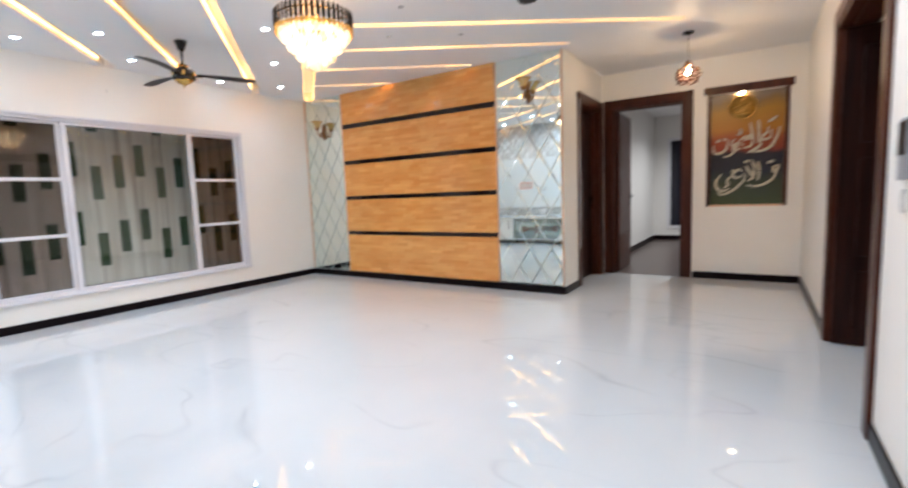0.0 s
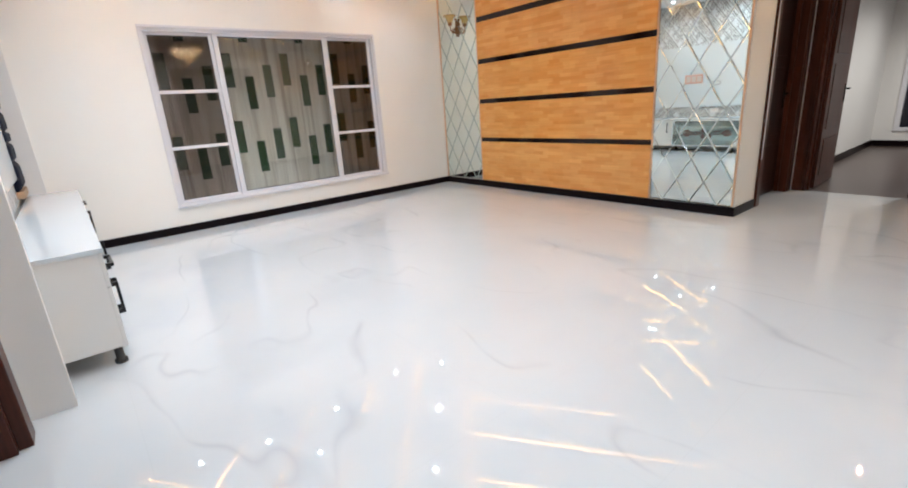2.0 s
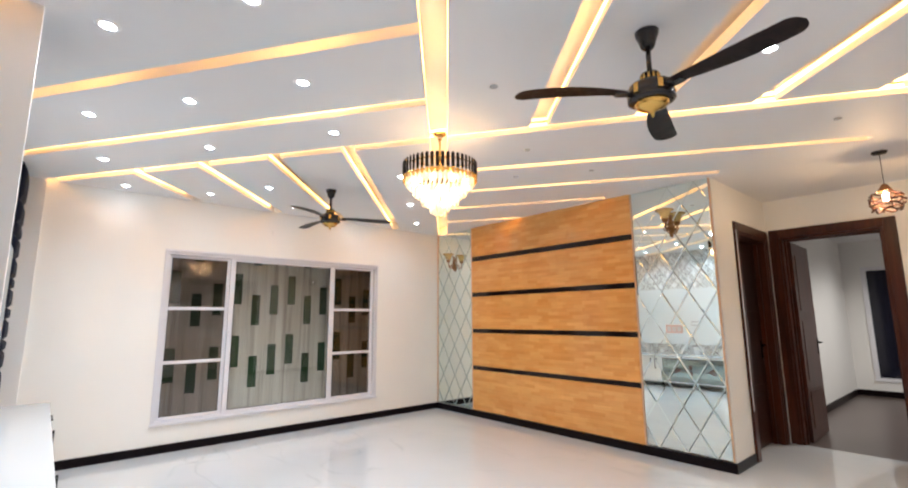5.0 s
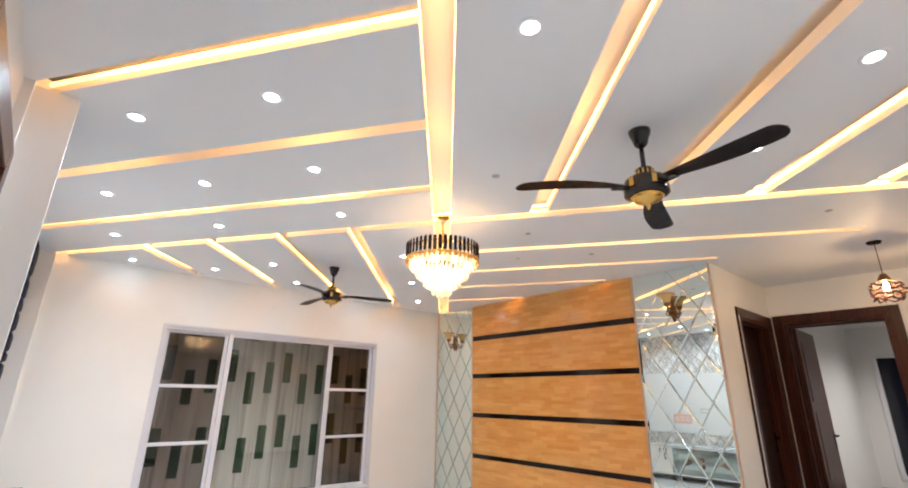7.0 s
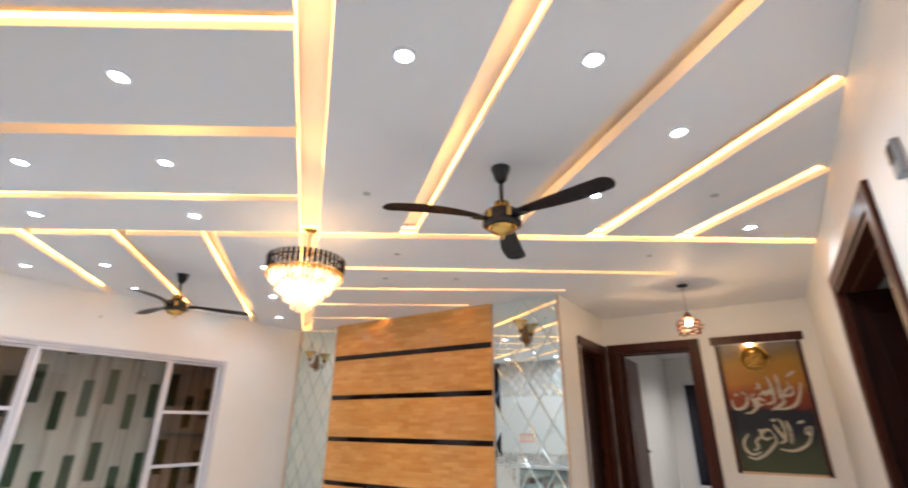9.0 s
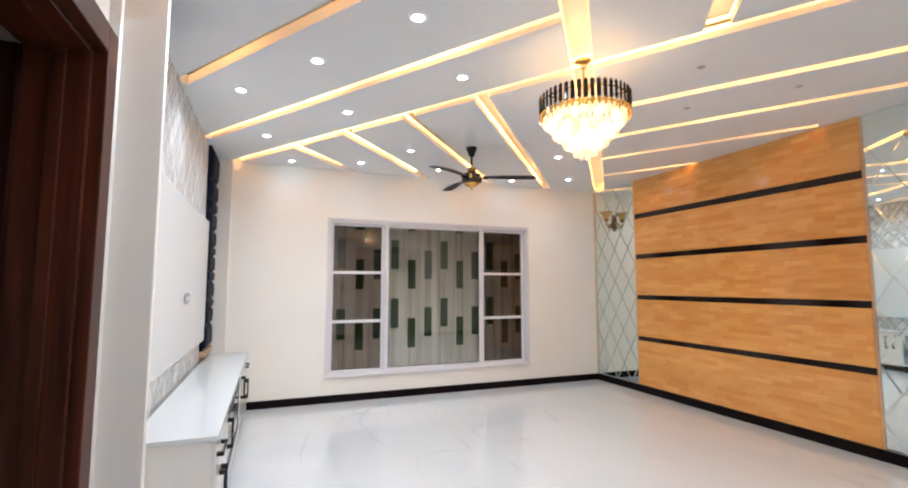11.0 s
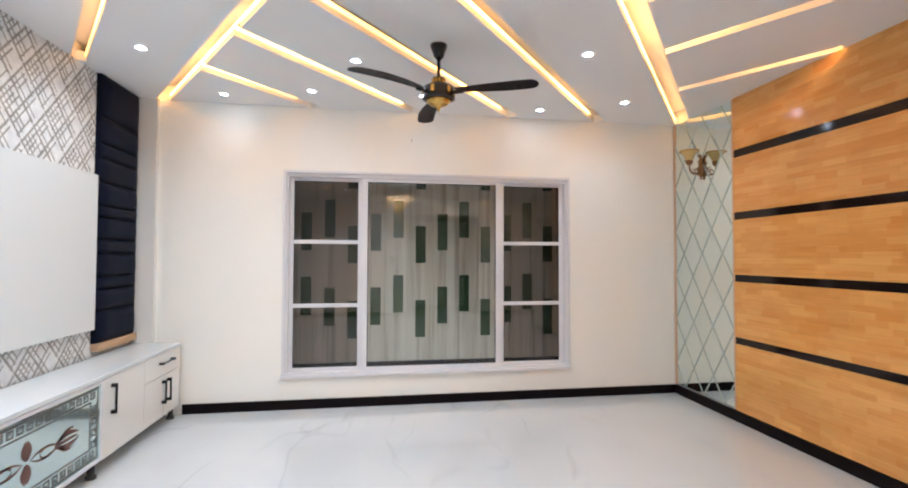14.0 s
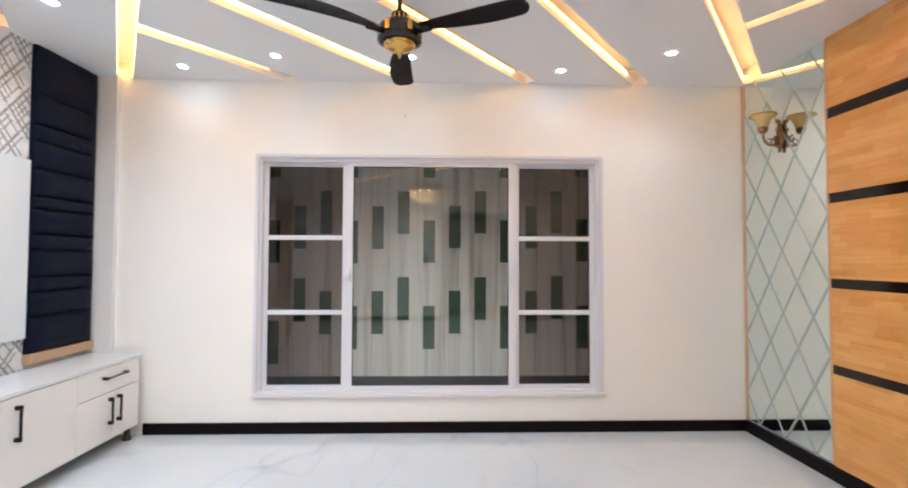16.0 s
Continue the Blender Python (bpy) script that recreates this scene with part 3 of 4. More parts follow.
def leaf(parent, hinge, width, z1, turn, mat):
    """A panelled door leaf that runs from its hinge along its own x, with a lever on each side."""
    bm = bmesh.new()
    box(bm, 0, width, -0.02, 0.02, 0.01, z1, bevel=0.003)
    for za, zb in ((0.14, 0.55), (0.66, 1.35), (1.46, z1 - 0.14)):
        for s in (-1, 1):
            box(bm, 0.11, width - 0.11, *sorted((s * 0.019, s * 0.027)), za, zb, bevel=0.007)
    d = part("door_leaf", bm, mat, parent)
    d.matrix_basis = pose(*hinge, 0, 0, turn)
    bm = bmesh.new()
    for s in (-1, 1):
        box(bm, width - 0.075, width - 0.035, *sorted((s * 0.02, s * 0.027)), 0.93, 1.13, bevel=0.002)
        tube(bm, [(width - 0.055, s * 0.02, 1.08), (width - 0.055, s * 0.065, 1.08), (width - 0.17, s * 0.065, 1.075)], 0.009)
    part("handle", bm, M_HANDLE, d, "black lever handle")
    return d


d1 = casing("door_1", (1.025, YE, 0), 0.435, 2.29, 0.10, 0.2, "closed dark mahogany door in a matching frame", 0)
film = bmesh.new()
box(film, -0.530, -0.512, -0.028, -0.024, 0.48, 2.30)
part("edge_strip", film, M_ALU, d1, "thin white protective strip on the casing")
leaf(d1, (-0.40, 0.125, 0), 0.80, 2.25, 0, M_DOOR_SHADED)
d2 = casing("door_2", (XN, -4.88, 0), 0.46, 2.31, 0.10, 0.15, "open dark mahogany door to the next room", -90)
leaf(d2, (-0.405, 0.13, 0), 0.84, 2.27, 91.5, M_DOOR)
d3 = casing("door_3", (-1.575, YR, 0), 0.775, 2.29, 0.10, 0.2, "wide dark mahogany entrance with its leaves open", 180)
leaf(d3, (-0.72, 0.02, 0), 0.735, 2.25, 86, M_DOOR_SHADED)
leaf(d3, (0.72, 0.02, 0), 0.735, 2.25, 93, M_DOOR_SHADED)
d4 = casing("door_4", (XW, -4.10, 0), 0.48, 2.27, 0.11, 0.2, "dark mahogany door frame with its leaf open inwards", 90, proud=0.06)
leaf(d4, (0.44, 0.19, 0), 0.86, 2.23, 88, M_DOOR_SHADED)

# spaces behind the doors
slab("floor_next_room", [(XN, 6.6, -7.6, -4.0, -0.1, -0.004)], M_DARKTILE, "dark brown tiled floor of the next room", "floor")
wall_x("wall_next_side", XN + 0.15, 6.6, -4.18, -4.0, ZT, [], M_WHITE, "white wall of the next room")
wall_y("wall_next_far", 6.4, 6.6, -7.6, -4.18, ZT, [(-5.35, -4.45, 0.26, 2.28)], M_WHITE, "white wall of the next room with a dark window")
wall_x("wall_next_back", XN + 0.15, 6.6, -7.8, -7.6, ZT, [], M_WHITE, "white back wall of the next room")
slab("ceiling_next_room", [(XN + 0.15, 6.6, -7.8, -4.0, H, H + 0.1)], M_CEIL, "white ceiling of the next room", "ceiling")
slab("baseboard_next_room", [(XN + 0.15, 6.4, -4.195, -4.18, 0, 0.1), (6.385, 6.4, -7.6, -4.195, 0, 0.1)], M_BASE, "black skirting of the next room", "baseboard")
slab("floor_west_room", [(-8.2, XW - 0.2, -4.75, -2.6, -0.1, 0.0)], M_FLOOR, "white marble floor of the side room", "floor")
slab("wall_west_room", [(-8.2, -7.9, -4.75, -2.6, 0, ZT), (-8.2, XT - 0.4, -2.6, -2.4, 0, ZT)], M_WALL, "cream painted walls of the side room", "wall")
slab("ceiling_west_room", [(-8.2, XW - 0.2, -4.75, -2.4, ZT, ZT + 0.1)], M_CEIL, "white ceiling of the side room", "ceiling")
slab("entrance_shell", [(-2.8, -0.2, -8.9, -8.7, 0, ZT), (-3.0, -2.8, -8.9, YR - 0.2, 0, ZT), (-0.2, 0.0, -8.9, YR - 0.2, 0, ZT), (-3.0, 0.0, -8.9, YR - 0.2, ZT, ZT + 0.1)], M_WHITE, "plain painted walls of the entrance", "wall")
slab("floor_entrance", [(-3.0, 0.0, -8.9, YR - 0.2, -0.1, 0.0)], M_FLOOR, "white marble floor of the entrance", "floor")


def next_window():
    e = thing("window_2", (6.4, -4.90, 0.26), "white aluminium window with dark glass in the next room", "window")
    e["kind"] = "structure"
    bm = bmesh.new()
    for bx in ((-0.02, 0.1, -0.45, 0.45, 0, 0.06), (-0.02, 0.1, -0.45, 0.45, 1.96, 2.02), (-0.02, 0.1, 0.38, 0.45, 0.06, 1.96), (-0.02, 0.1, -0.45, -0.38, 0.06, 1.96), (0.0, 0.06, -0.03, 0.03, 0.06, 1.96)):
        box(bm, *bx)
    part("window_frame", bm, M_ALU, e)
    bm = bmesh.new()
    box(bm, 0.05, 0.06, -0.38, 0.38, 0.06, 1.96)
    part("pane", bm, material("dark night glass", (0.01, 0.01, 0.02), 0.08), e)


next_window()

# ---- picture niche ----
M_SILVER = material("silvery relief paint", (0.66, 0.60, 0.46), 0.35, 0.3)


def picture_material():
    m = material("sunset relief painting", (0.4, 0.2, 0.1), 0.35)
    g = nd(m, "ShaderNodeNewGeometry")
    sp = nd(m, "ShaderNodeSeparateXYZ")
    ln(m, g, "Position", sp, 0)
    n = nd(m, "ShaderNodeTexNoise", Scale=5.0, Detail=5.0)
    ln(m, g, "Position", n, "Vector")
    a = nd(m, "ShaderNodeMath")
    a.operation = "MULTIPLY_ADD"
    ln(m, n, "Fac", a, 0)
    a.inputs[1].default_value = 0.14
    ln(m, sp, "Z", a, 2)
    mr = nd(m, "ShaderNodeMapRange")
    ln(m, a, 0, mr, 0)
    mr.inputs[1].default_value, mr.inputs[2].default_value = 1.0, 2.38
    r = ramp(m, [(0.0, (0.07, 0.09, 0.035)), (0.22, (0.045, 0.055, 0.03)), (0.31, (0.012, 0.014, 0.025)), (0.46, (0.014, 0.012, 0.02)), (0.50, (0.26, 0.035, 0.012)),
                 (0.60, (0.33, 0.07, 0.015)), (0.68, (0.46, 0.19, 0.015)), (0.84, (0.42, 0.22, 0.02)), (0.92, (0.24, 0.15, 0.05)), (0.97, (0.22, 0.17, 0.12))])
    ln(m, mr, 0, r, "Fac")
    ln(m, r, "Color", bsdf(m), "Base Color")
    add_bump(m, n, "Fac", 0.3, 0.01)
    return m


def stroke(bm, pts, r, oz=0.0):
    """A smooth raised brush stroke in the y-z plane that thins out at both ends."""
    n = len(pts)
    fine = []
    for i in range(n - 1):
        p0, p1, p2, p3 = (Vector(pts[max(i - 1, 0)]), Vector(pts[i]), Vector(pts[i + 1]), Vector(pts[min(i + 2, n - 1)]))
        for k in range(6):
            t = k / 6
            fine.append(0.5 * ((2 * p1) + (p2 - p0) * t + (2 * p0 - 5 * p1 + 4 * p2 - p3) * t * t + (3 * p1 - p0 - 3 * p2 + p3) * t ** 3))
    fine.append(Vector(pts[-1]))
    m = len(fine)
    tube(bm, [(0, -p.x, p.y + oz) for p in fine], [r * (0.35 + 0.65 * math.sin(math.pi * min(0.93, max(0.07, (i + 0.5) / m)))) for i in range(m)], 6)


def picture():
    yc, z0 = -6.02, 0.93
    e = thing("relief_picture", (XN, yc, z0), "tall sunset-coloured relief picture with silver calligraphy in a wooden niche", "picture")
    bm = bmesh.new()
    box(bm, 0.045, 0.06, -0.385, 0.385, 0.02, 1.38)
    part("canvas", bm, picture_material(), e)
    bm = bmesh.new()
    for bx in ((-0.03, 0.02, -0.46, 0.46, 1.385, 1.475),):
        box(bm, *bx, bevel=0.004)
    part("top_rail", bm, M_DOOR, e, "dark mahogany head board")
    for s in (-1, 1):
        bm = bmesh.new()
        box(bm, -0.02, 0.06, *sorted((s * 0.385, s * 0.42)), 0.0, 1.385, bevel=0.003)
        part("side_rail", bm, M_DOOR, e, "dark mahogany side board")
    bm = bmesh.new()
    box(bm, -0.004, 0.06, -0.385, 0.385, 0.0, 0.02)
    part("sill", bm, M_TRIM, e)
    # round medallion
    bm = bmesh.new()
    tube(bm, [(0.03, 0.045 + 0.142 * math.cos(a * math.pi / 16), 1.205 + 0.142 * math.sin(a * math.pi / 16)) for a in range(33)], 0.012, 6)
    part("medallion_ring", bm, M_GOLD, e, "round gold medallion rim")
    bm = bmesh.new()
    lathe(bm, [(0, 0.0), (0.13, 0.0), (0.13, 0.012), (0, 0.012)], 28)
    bmesh.ops.transform(bm, matrix=pose(0.044, 0.045, 1.205, 0, -90, 0), verts=bm.verts)
    part("medallion_plate", bm, material("dark gilt plate", (0.36, 0.22, 0.05), 0.35, 0.6), e)
    bm = bmesh.new()
    for p in ([(0.045, 0.05), (0.05, 0.0), (0.045, -0.045)], [(0.02, 0.05), (0.02, 0.0), (0.0, -0.04), (-0.01, -0.02)], [(-0.01, 0.045), (-0.012, -0.02), (-0.05, -0.045), (-0.06, -0.02)],
              [(-0.03, 0.02), (-0.06, 0.0), (-0.05, -0.03)], [(-0.02, 0.07), (0.0, 0.06), (0.02, 0.075)], [(0.07, -0.05), (0.0, -0.055), (-0.06, -0.05)]):
        stroke(bm, [(x * 1.4 - 0.045, z * 1.4) for x, z in p], 0.014, 1.20)
    bmesh.ops.translate(bm, vec=(0.028, 0, 0), verts=bm.verts)
    part("medallion_script", bm, M_GOLD, e)
    # two lines of script
    up = ([(0.334, 0.114), (0.307, -0.003), (0.254, -0.109), (0.164, -0.156), (0.051, -0.16)],
          [(0.216, 0.177), (0.263, 0.205), (0.304, 0.235)],
          [(0.216, 0.124), (0.215, 0.061), (0.166, 0.018), (0.178, -0.024), (0.244, -0.003), (0.25, 0.082)],
          [(0.135, -0.003), (0.146, -0.088), (0.075, -0.141), (0.019, -0.169)],
          [(0.119, 0.209), (0.13, 0.082), (0.117, -0.056)],
          [(0.032, 0.188), (0.06, 0.061), (0.056, -0.078), (-0.031, -0.109)],
          [(0.084, 0.018), (0.039, -0.003), (0.036, 0.039), (-0.014, -0.014), (-0.017, 0.029), (-0.078, -0.024)],
          [(-0.026, -0.078), (-0.082, -0.046), (-0.128, -0.078), (-0.127, -0.131), (-0.052, -0.109)],
          [(-0.068, 0.124), (-0.057, 0.071), (-0.094, 0.061)],
          [(-0.113, 0.007), (-0.15, -0.024), (-0.138, -0.078), (-0.1, -0.056), (-0.112, -0.131), (-0.178, -0.194), (-0.241, -0.203)],
          [(-0.349, -0.056), (-0.349, -0.12), (-0.315, -0.16), (-0.241, -0.141), (-0.199, -0.078), (-0.195, 0.007)],
          [(-0.321, -0.007), (-0.274, 0.003)],
          [(-0.246, 0.01), (-0.207, 0.014)])
    lo = ([(0.218, 0.095), (0.287, 0.116)],
          [(0.324, 0.067), (0.283, 0.036), (0.289, -0.011), (0.323, 0.01), (0.338, 0.067)],
          [(0.328, 0.014), (0.284, -0.092), (0.202, -0.156), (0.108, -0.181), (0.011, -0.164)],
          [(0.121, 0.121), (0.143, 0.014), (0.13, -0.113)],
          [(0.054, 0.142), (0.09, 0.057), (0.077, -0.071), (0.02, -0.113)],
          [(0.003, 0.078), (0.036, 0.004), (0.093, -0.092)],
          [(-0.017, 0.116), (0.033, 0.133)],
          [(-0.022, -0.007), (-0.005, -0.081), (-0.058, -0.156), (-0.14, -0.23), (-0.236, -0.273), (-0.302, -0.249)],
          [(-0.03, 0.004), (-0.076, 0.029), (-0.136, -0.028), (-0.093, -0.071), (-0.039, -0.045)],
          [(-0.128, -0.039), (-0.193, -0.092), (-0.184, -0.156), (-0.233, -0.19)],
          [(-0.255, -0.018), (-0.309, -0.092), (-0.311, -0.177), (-0.249, -0.23), (-0.165, -0.198)],
          [(-0.154, 0.025), (-0.116, 0.012)])
    for lines, z in ((up, 0.82), (lo, 0.42)):
        for p in lines:
            bm = bmesh.new()
            stroke(bm, p, 0.019, z)
            bmesh.ops.translate(bm, vec=(0.036, 0, 0), verts=bm.verts)
            part("script_stroke", bm, M_SILVER, e)
    # small lamp under the head board
    bm = bmesh.new()
    lathe(bm, [(0, 1.36), (0.02, 1.362), (0.022, 1.384), (0, 1.384)], 12, 0.03, 0.06)
    part("lamp", bm, material("picture lamp", (1, 0.9, 0.7), 0.5, emit=(1, 0.70, 0.36), power=170), e, "small warm picture lamp")


picture()


# ---- pendant in the lobby ----
M_CAGE = material("dark copper wire", (0.07, 0.03, 0.02), 0.4, 0.6)


def pendant(x, y):
    e = thing("pendant_lamp", (x, y, H), "small black and copper caged pendant lamp, lit", "pendant lamp")
    bm = bmesh.new()
    lathe(bm, [(0, -0.022), (0.045, -0.02), (0.055, -0.005), (0.055, 0), (0, 0)], 18)
    part("canopy", bm, M_HANDLE, e)
    bm = bmesh.new()
    tube(bm, [(0, 0, -0.015), (0, 0, -0.29)], 0.003, 6)
    part("cord", bm, M_HANDLE, e)
    bm = bmesh.new()
    lathe(bm, [(0.006, -0.28), (0.02, -0.285), (0.045, -0.33), (0.05, -0.345), (0.035, -0.345), (0.0, -0.33)], 16)
    part("cap", bm, M_BRONZE, e)
    for k, (z, r) in enumerate(((-0.38, 0.10), (-0.42, 0.115), (-0.46, 0.105), (-0.50, 0.09))):
        bm = bmesh.new()
        pts = [((r + 0.012 * math.cos(5 * a + k)) * math.cos(a), (r + 0.012 * math.cos(5 * a + k)) * math.sin(a), z + 0.012 * math.sin(6 * a + 2 * k)) for a in [i * math.pi / 15 for i in range(31)]]
        tube(bm, pts, 0.0075, 6)
        part("ring", bm, M_CAGE, e)
    for k in range(4):
        a = k * math.pi / 2 + 0.4
        bm = bmesh.new()
        tube(bm, [(0.045 * math.cos(a), 0.045 * math.sin(a), -0.34), (0.10 * math.cos(a), 0.10 * math.sin(a), -0.38), (0.105 * math.cos(a), 0.105 * math.sin(a), -0.46), (0.09 * math.cos(a), 0.09 * math.sin(a), -0.51)], 0.005, 6)
        part("stay", bm, M_CAGE, e)
    bm = bmesh.new()
    lathe(bm, [(0, -0.345), (0.010, -0.35), (0.011, -0.37), (0.019, -0.39), (0.020, -0.40), (0.012, -0.418), (0, -0.422)], 16)
    part("bulb", bm, material("warm bulb", (1, 0.9, 0.7), 0.5, emit=(1, 0.62, 0.30), power=560), e, "lit warm bulb")


pendant(0.33, -5.51)


# ---- media wall ----
def lattice_sheet():
    """White wallpaper with overlapping grey rhombus lines."""
    m = material("lattice wallpaper", (0.7, 0.7, 0.7), 0.35)
    g = nd(m, "ShaderNodeNewGeometry")
    sp = nd(m, "ShaderNodeSeparateXYZ")
    ln(m, g, "Position", sp, 0)

    def mth(op, a, b=None, c=None):
        n = nd(m, "ShaderNodeMath")
        n.operation = op
        for i, v in enumerate((a, b, c)):
            if v is None:
                continue
            if isinstance(v, (int, float)):
                n.inputs[i].default_value = v
            else:
                m.node_tree.links.new(v, n.inputs[i])
        return n.outputs[0]
    y, z = sp.outputs["Y"], sp.outputs["Z"]
    p = mth("ADD", mth("MULTIPLY", y, 1 / 0.19), mth("MULTIPLY", z, 1 / 0.23))
    q = mth("SUBTRACT", mth("MULTIPLY", y, 1 / 0.19), mth("MULTIPLY", z, 1 / 0.23))

    def line(v, at, w):
        return mth("LESS_THAN", mth("ABSOLUTE", mth("SUBTRACT", mth("FRACT", v), at)), w)

    def gate(v, a, b):
        f = mth("FRACT", v)
        return mth("MULTIPLY", mth("GREATER_THAN", f, a), mth("LESS_THAN", f, b))
    ph, qh = mth("MULTIPLY", p, 0.5), mth("MULTIPLY", q, 0.5)
    parts = [mth("MULTIPLY", line(p, 0.10, 0.052), gate(qh, 0.0, 0.97)), mth("MULTIPLY", line(q, 0.10, 0.052), gate(ph, 0.02, 1.0)),
             mth("MULTIPLY", line(p, 0.34, 0.034), gate(qh, 0.06, 0.94)), mth("MULTIPLY", line(q, 0.34, 0.034), gate(ph, 0.08, 0.96)),
             mth("MULTIPLY", line(p, 0.78, 0.032), gate(qh, 0.1, 0.6)), mth("MULTIPLY", line(q, 0.78, 0.032), gate(ph, 0.0, 0.55)),
             mth("MULTIPLY", line(ph, 0.28, 0.018), gate(q, 0.1, 0.8)), mth("MULTIPLY", line(qh, 0.28, 0.018), gate(p, 0.2, 0.9))]
    t = parts[0]
    for x in parts[1:]:
        t = mth("MAXIMUM", t, x)
    n = nd(m, "ShaderNodeTexNoise", Scale=14.0, Detail=5.0)
    ln(m, g, "Position", n, "Vector")
    mx = nd(m, "ShaderNodeMix")
    mx.data_type = "RGBA"
    m.node_tree.links.new(t, mx.inputs[0])
    r = ramp(m, [(0.35, (0.64, 0.65, 0.66)), (0.65, (0.79, 0.80, 0.80))])
    ln(m, n, "Fac", r, "Fac")
    ln(m, r, "Color", mx, 6)
    r2 = ramp(m, [(0.35, (0.20, 0.19, 0.175)), (0.65, (0.34, 0.325, 0.30))])
    ln(m, n, "Fac", r2, "Fac")
    ln(m, r2, "Color", mx, 7)
    ln(m, mx, 2, bsdf(m), "Base Color")
    return m


def tufted(y0, y1, heights, label):
    """A velvet panel of unequal horizontal cushions on a bare wooden batten."""
    z0 = 0.73
    e = thing("tufted_panel", (XT, (y0 + y1) / 2, z0), label, "wall panel", "tufted panels")
    w = (y1 - y0) / 2
    total = sum(heights)
    z = 0.0
    for h in heights:
        hh = h / total * (H - z0)
        bm = bmesh.new()
        ny, nz = 10, 6
        grid = []
        for i in range(nz + 1):
            row = []
            for j in range(ny + 1):
                u, v = j / ny * 2 - 1, i / nz * 2 - 1
                bulge = (1 - abs(v) ** 5.0) ** 0.5 * (1 - abs(u) ** 10) ** 0.4
                ripple = 0.004 * noise.noise(Vector((u * 3, z * 9 + v, y0)))
                row.append(bm.verts.new((0.034 + 0.030 * bulge + ripple * bulge, u * w, z + hh * (i / nz))))
            grid.append(row)
        for i in range(nz):
            for j in range(ny):
                f = bm.faces.new((grid[i][j], grid[i][j + 1], grid[i + 1][j + 1], grid[i + 1][j]))
                f.smooth = True
        back = [bm.verts.new((0, s * w, zz)) for s, zz in ((-1, z), (1, z), (1, z + hh), (-1, z + hh))]
        bm.faces.new(back)
        bm.faces.new([back[0], *[grid[i][0] for i in range(nz + 1)], back[3]])
        bm.faces.new([back[1], *[grid[i][ny] for i in range(nz + 1)], back[2]])
        bm.faces.new([back[0], *grid[0], back[1]])
        bm.faces.new([back[3], *grid[nz], back[2]])
        part("cushion", bm, M_VELVET, e)
        z += hh
    bm = bmesh.new()
    box(bm, 0.0, 0.06, -w, w, -0.06, 0.0, bevel=0.002)
    part("batten", bm, material("bare plywood", (0.50, 0.33, 0.20), 0.6), e, "bare plywood batten")


def media():
    bm = bmesh.new()
    box(bm, XT, XT + 0.008, -2.86, -0.60, 0.63, H)
    tagged(part("wall_panel", bm, lattice_sheet()), "white wallpaper with grey rhombus lines", "wallpaper", kind="structure")
    e = thing("tv_board", (XT + 0.008, -1.72, 0.86), "large blank white board for a television on the patterned wall", "tv board")
    bm = bmesh.new()
    box(bm, 0, 0.04, -1.10, 1.10, -0.02, 1.13, bevel=0.003)
    part("board", bm, M_TOP, e)
    # cable that comes out of the board and loops down again
    bm = bmesh.new()
    tube(bm, [(0.047 + 0.003 * math.sin(math.pi * k / 20), -0.03 + 0.11 * math.cos(0.5 + k * 0.262), 0.41 + 0.038 * math.sin(0.5 + k * 0.262)) for k in range(21)], 0.006, 6)
    part("cable", bm, material("grey cable", (0.30, 0.30, 0.31), 0.4), e, "loop of grey cable out of the board")
    bm = bmesh.new()
    lathe(bm, [(0, 0), (0.014, 0), (0.012, 0.005), (0, 0.005)], 14)
    bmesh.ops.transform(bm, matrix=pose(0.04, 0.066, 0.43, 0, 90, 0), verts=bm.verts)
    part("cable_outlet", bm, M_GLOSSW, e, "small white cable outlet")
    s = thing("wall_socket", (XT + 0.008, -1.80, 0.76), "white wall socket on the patterned wallpaper", "socket")
    bm = bmesh.new()
    box(bm, 0, 0.012, -0.075, 0.075, -0.042, 0.042, bevel=0.004)
    part("plate", bm, M_ALU, s)
    bm = bmesh.new()
    for k in (-0.04, 0.0, 0.04):
        box(bm, 0.012, 0.015, k - 0.015, k + 0.015, -0.025, 0.025, bevel=0.002)
    part("rocker", bm, M_GLOSSW, s)
    tufted(-0.585, -0.045, [1.2, 0.8, 0.45, 0.9, 0.5, 0.85, 0.4, 0.9, 0.9, 0.55, 1.0, 1.6], "tall black tufted velvet panel beside the window wall")
    tufted(-3.345, -2.87, [1.2, 0.8, 0.45, 0.9, 0.5, 0.85, 0.4, 0.9, 0.9, 0.55, 1.0, 1.6], "tall black tufted velvet panel beside the door frame")
    slab("pier_far", [(XT, -4.975, -0.042, 0.0, 0, H)], M_WHITE, "narrow white gypsum pier by the window wall", "wall")
    slab("pier_near", [(XW, -4.995, -3.40, -3.35, 0.0, H)], M_WHITE, "narrow white gypsum board beside the door frame", "wall")


media()


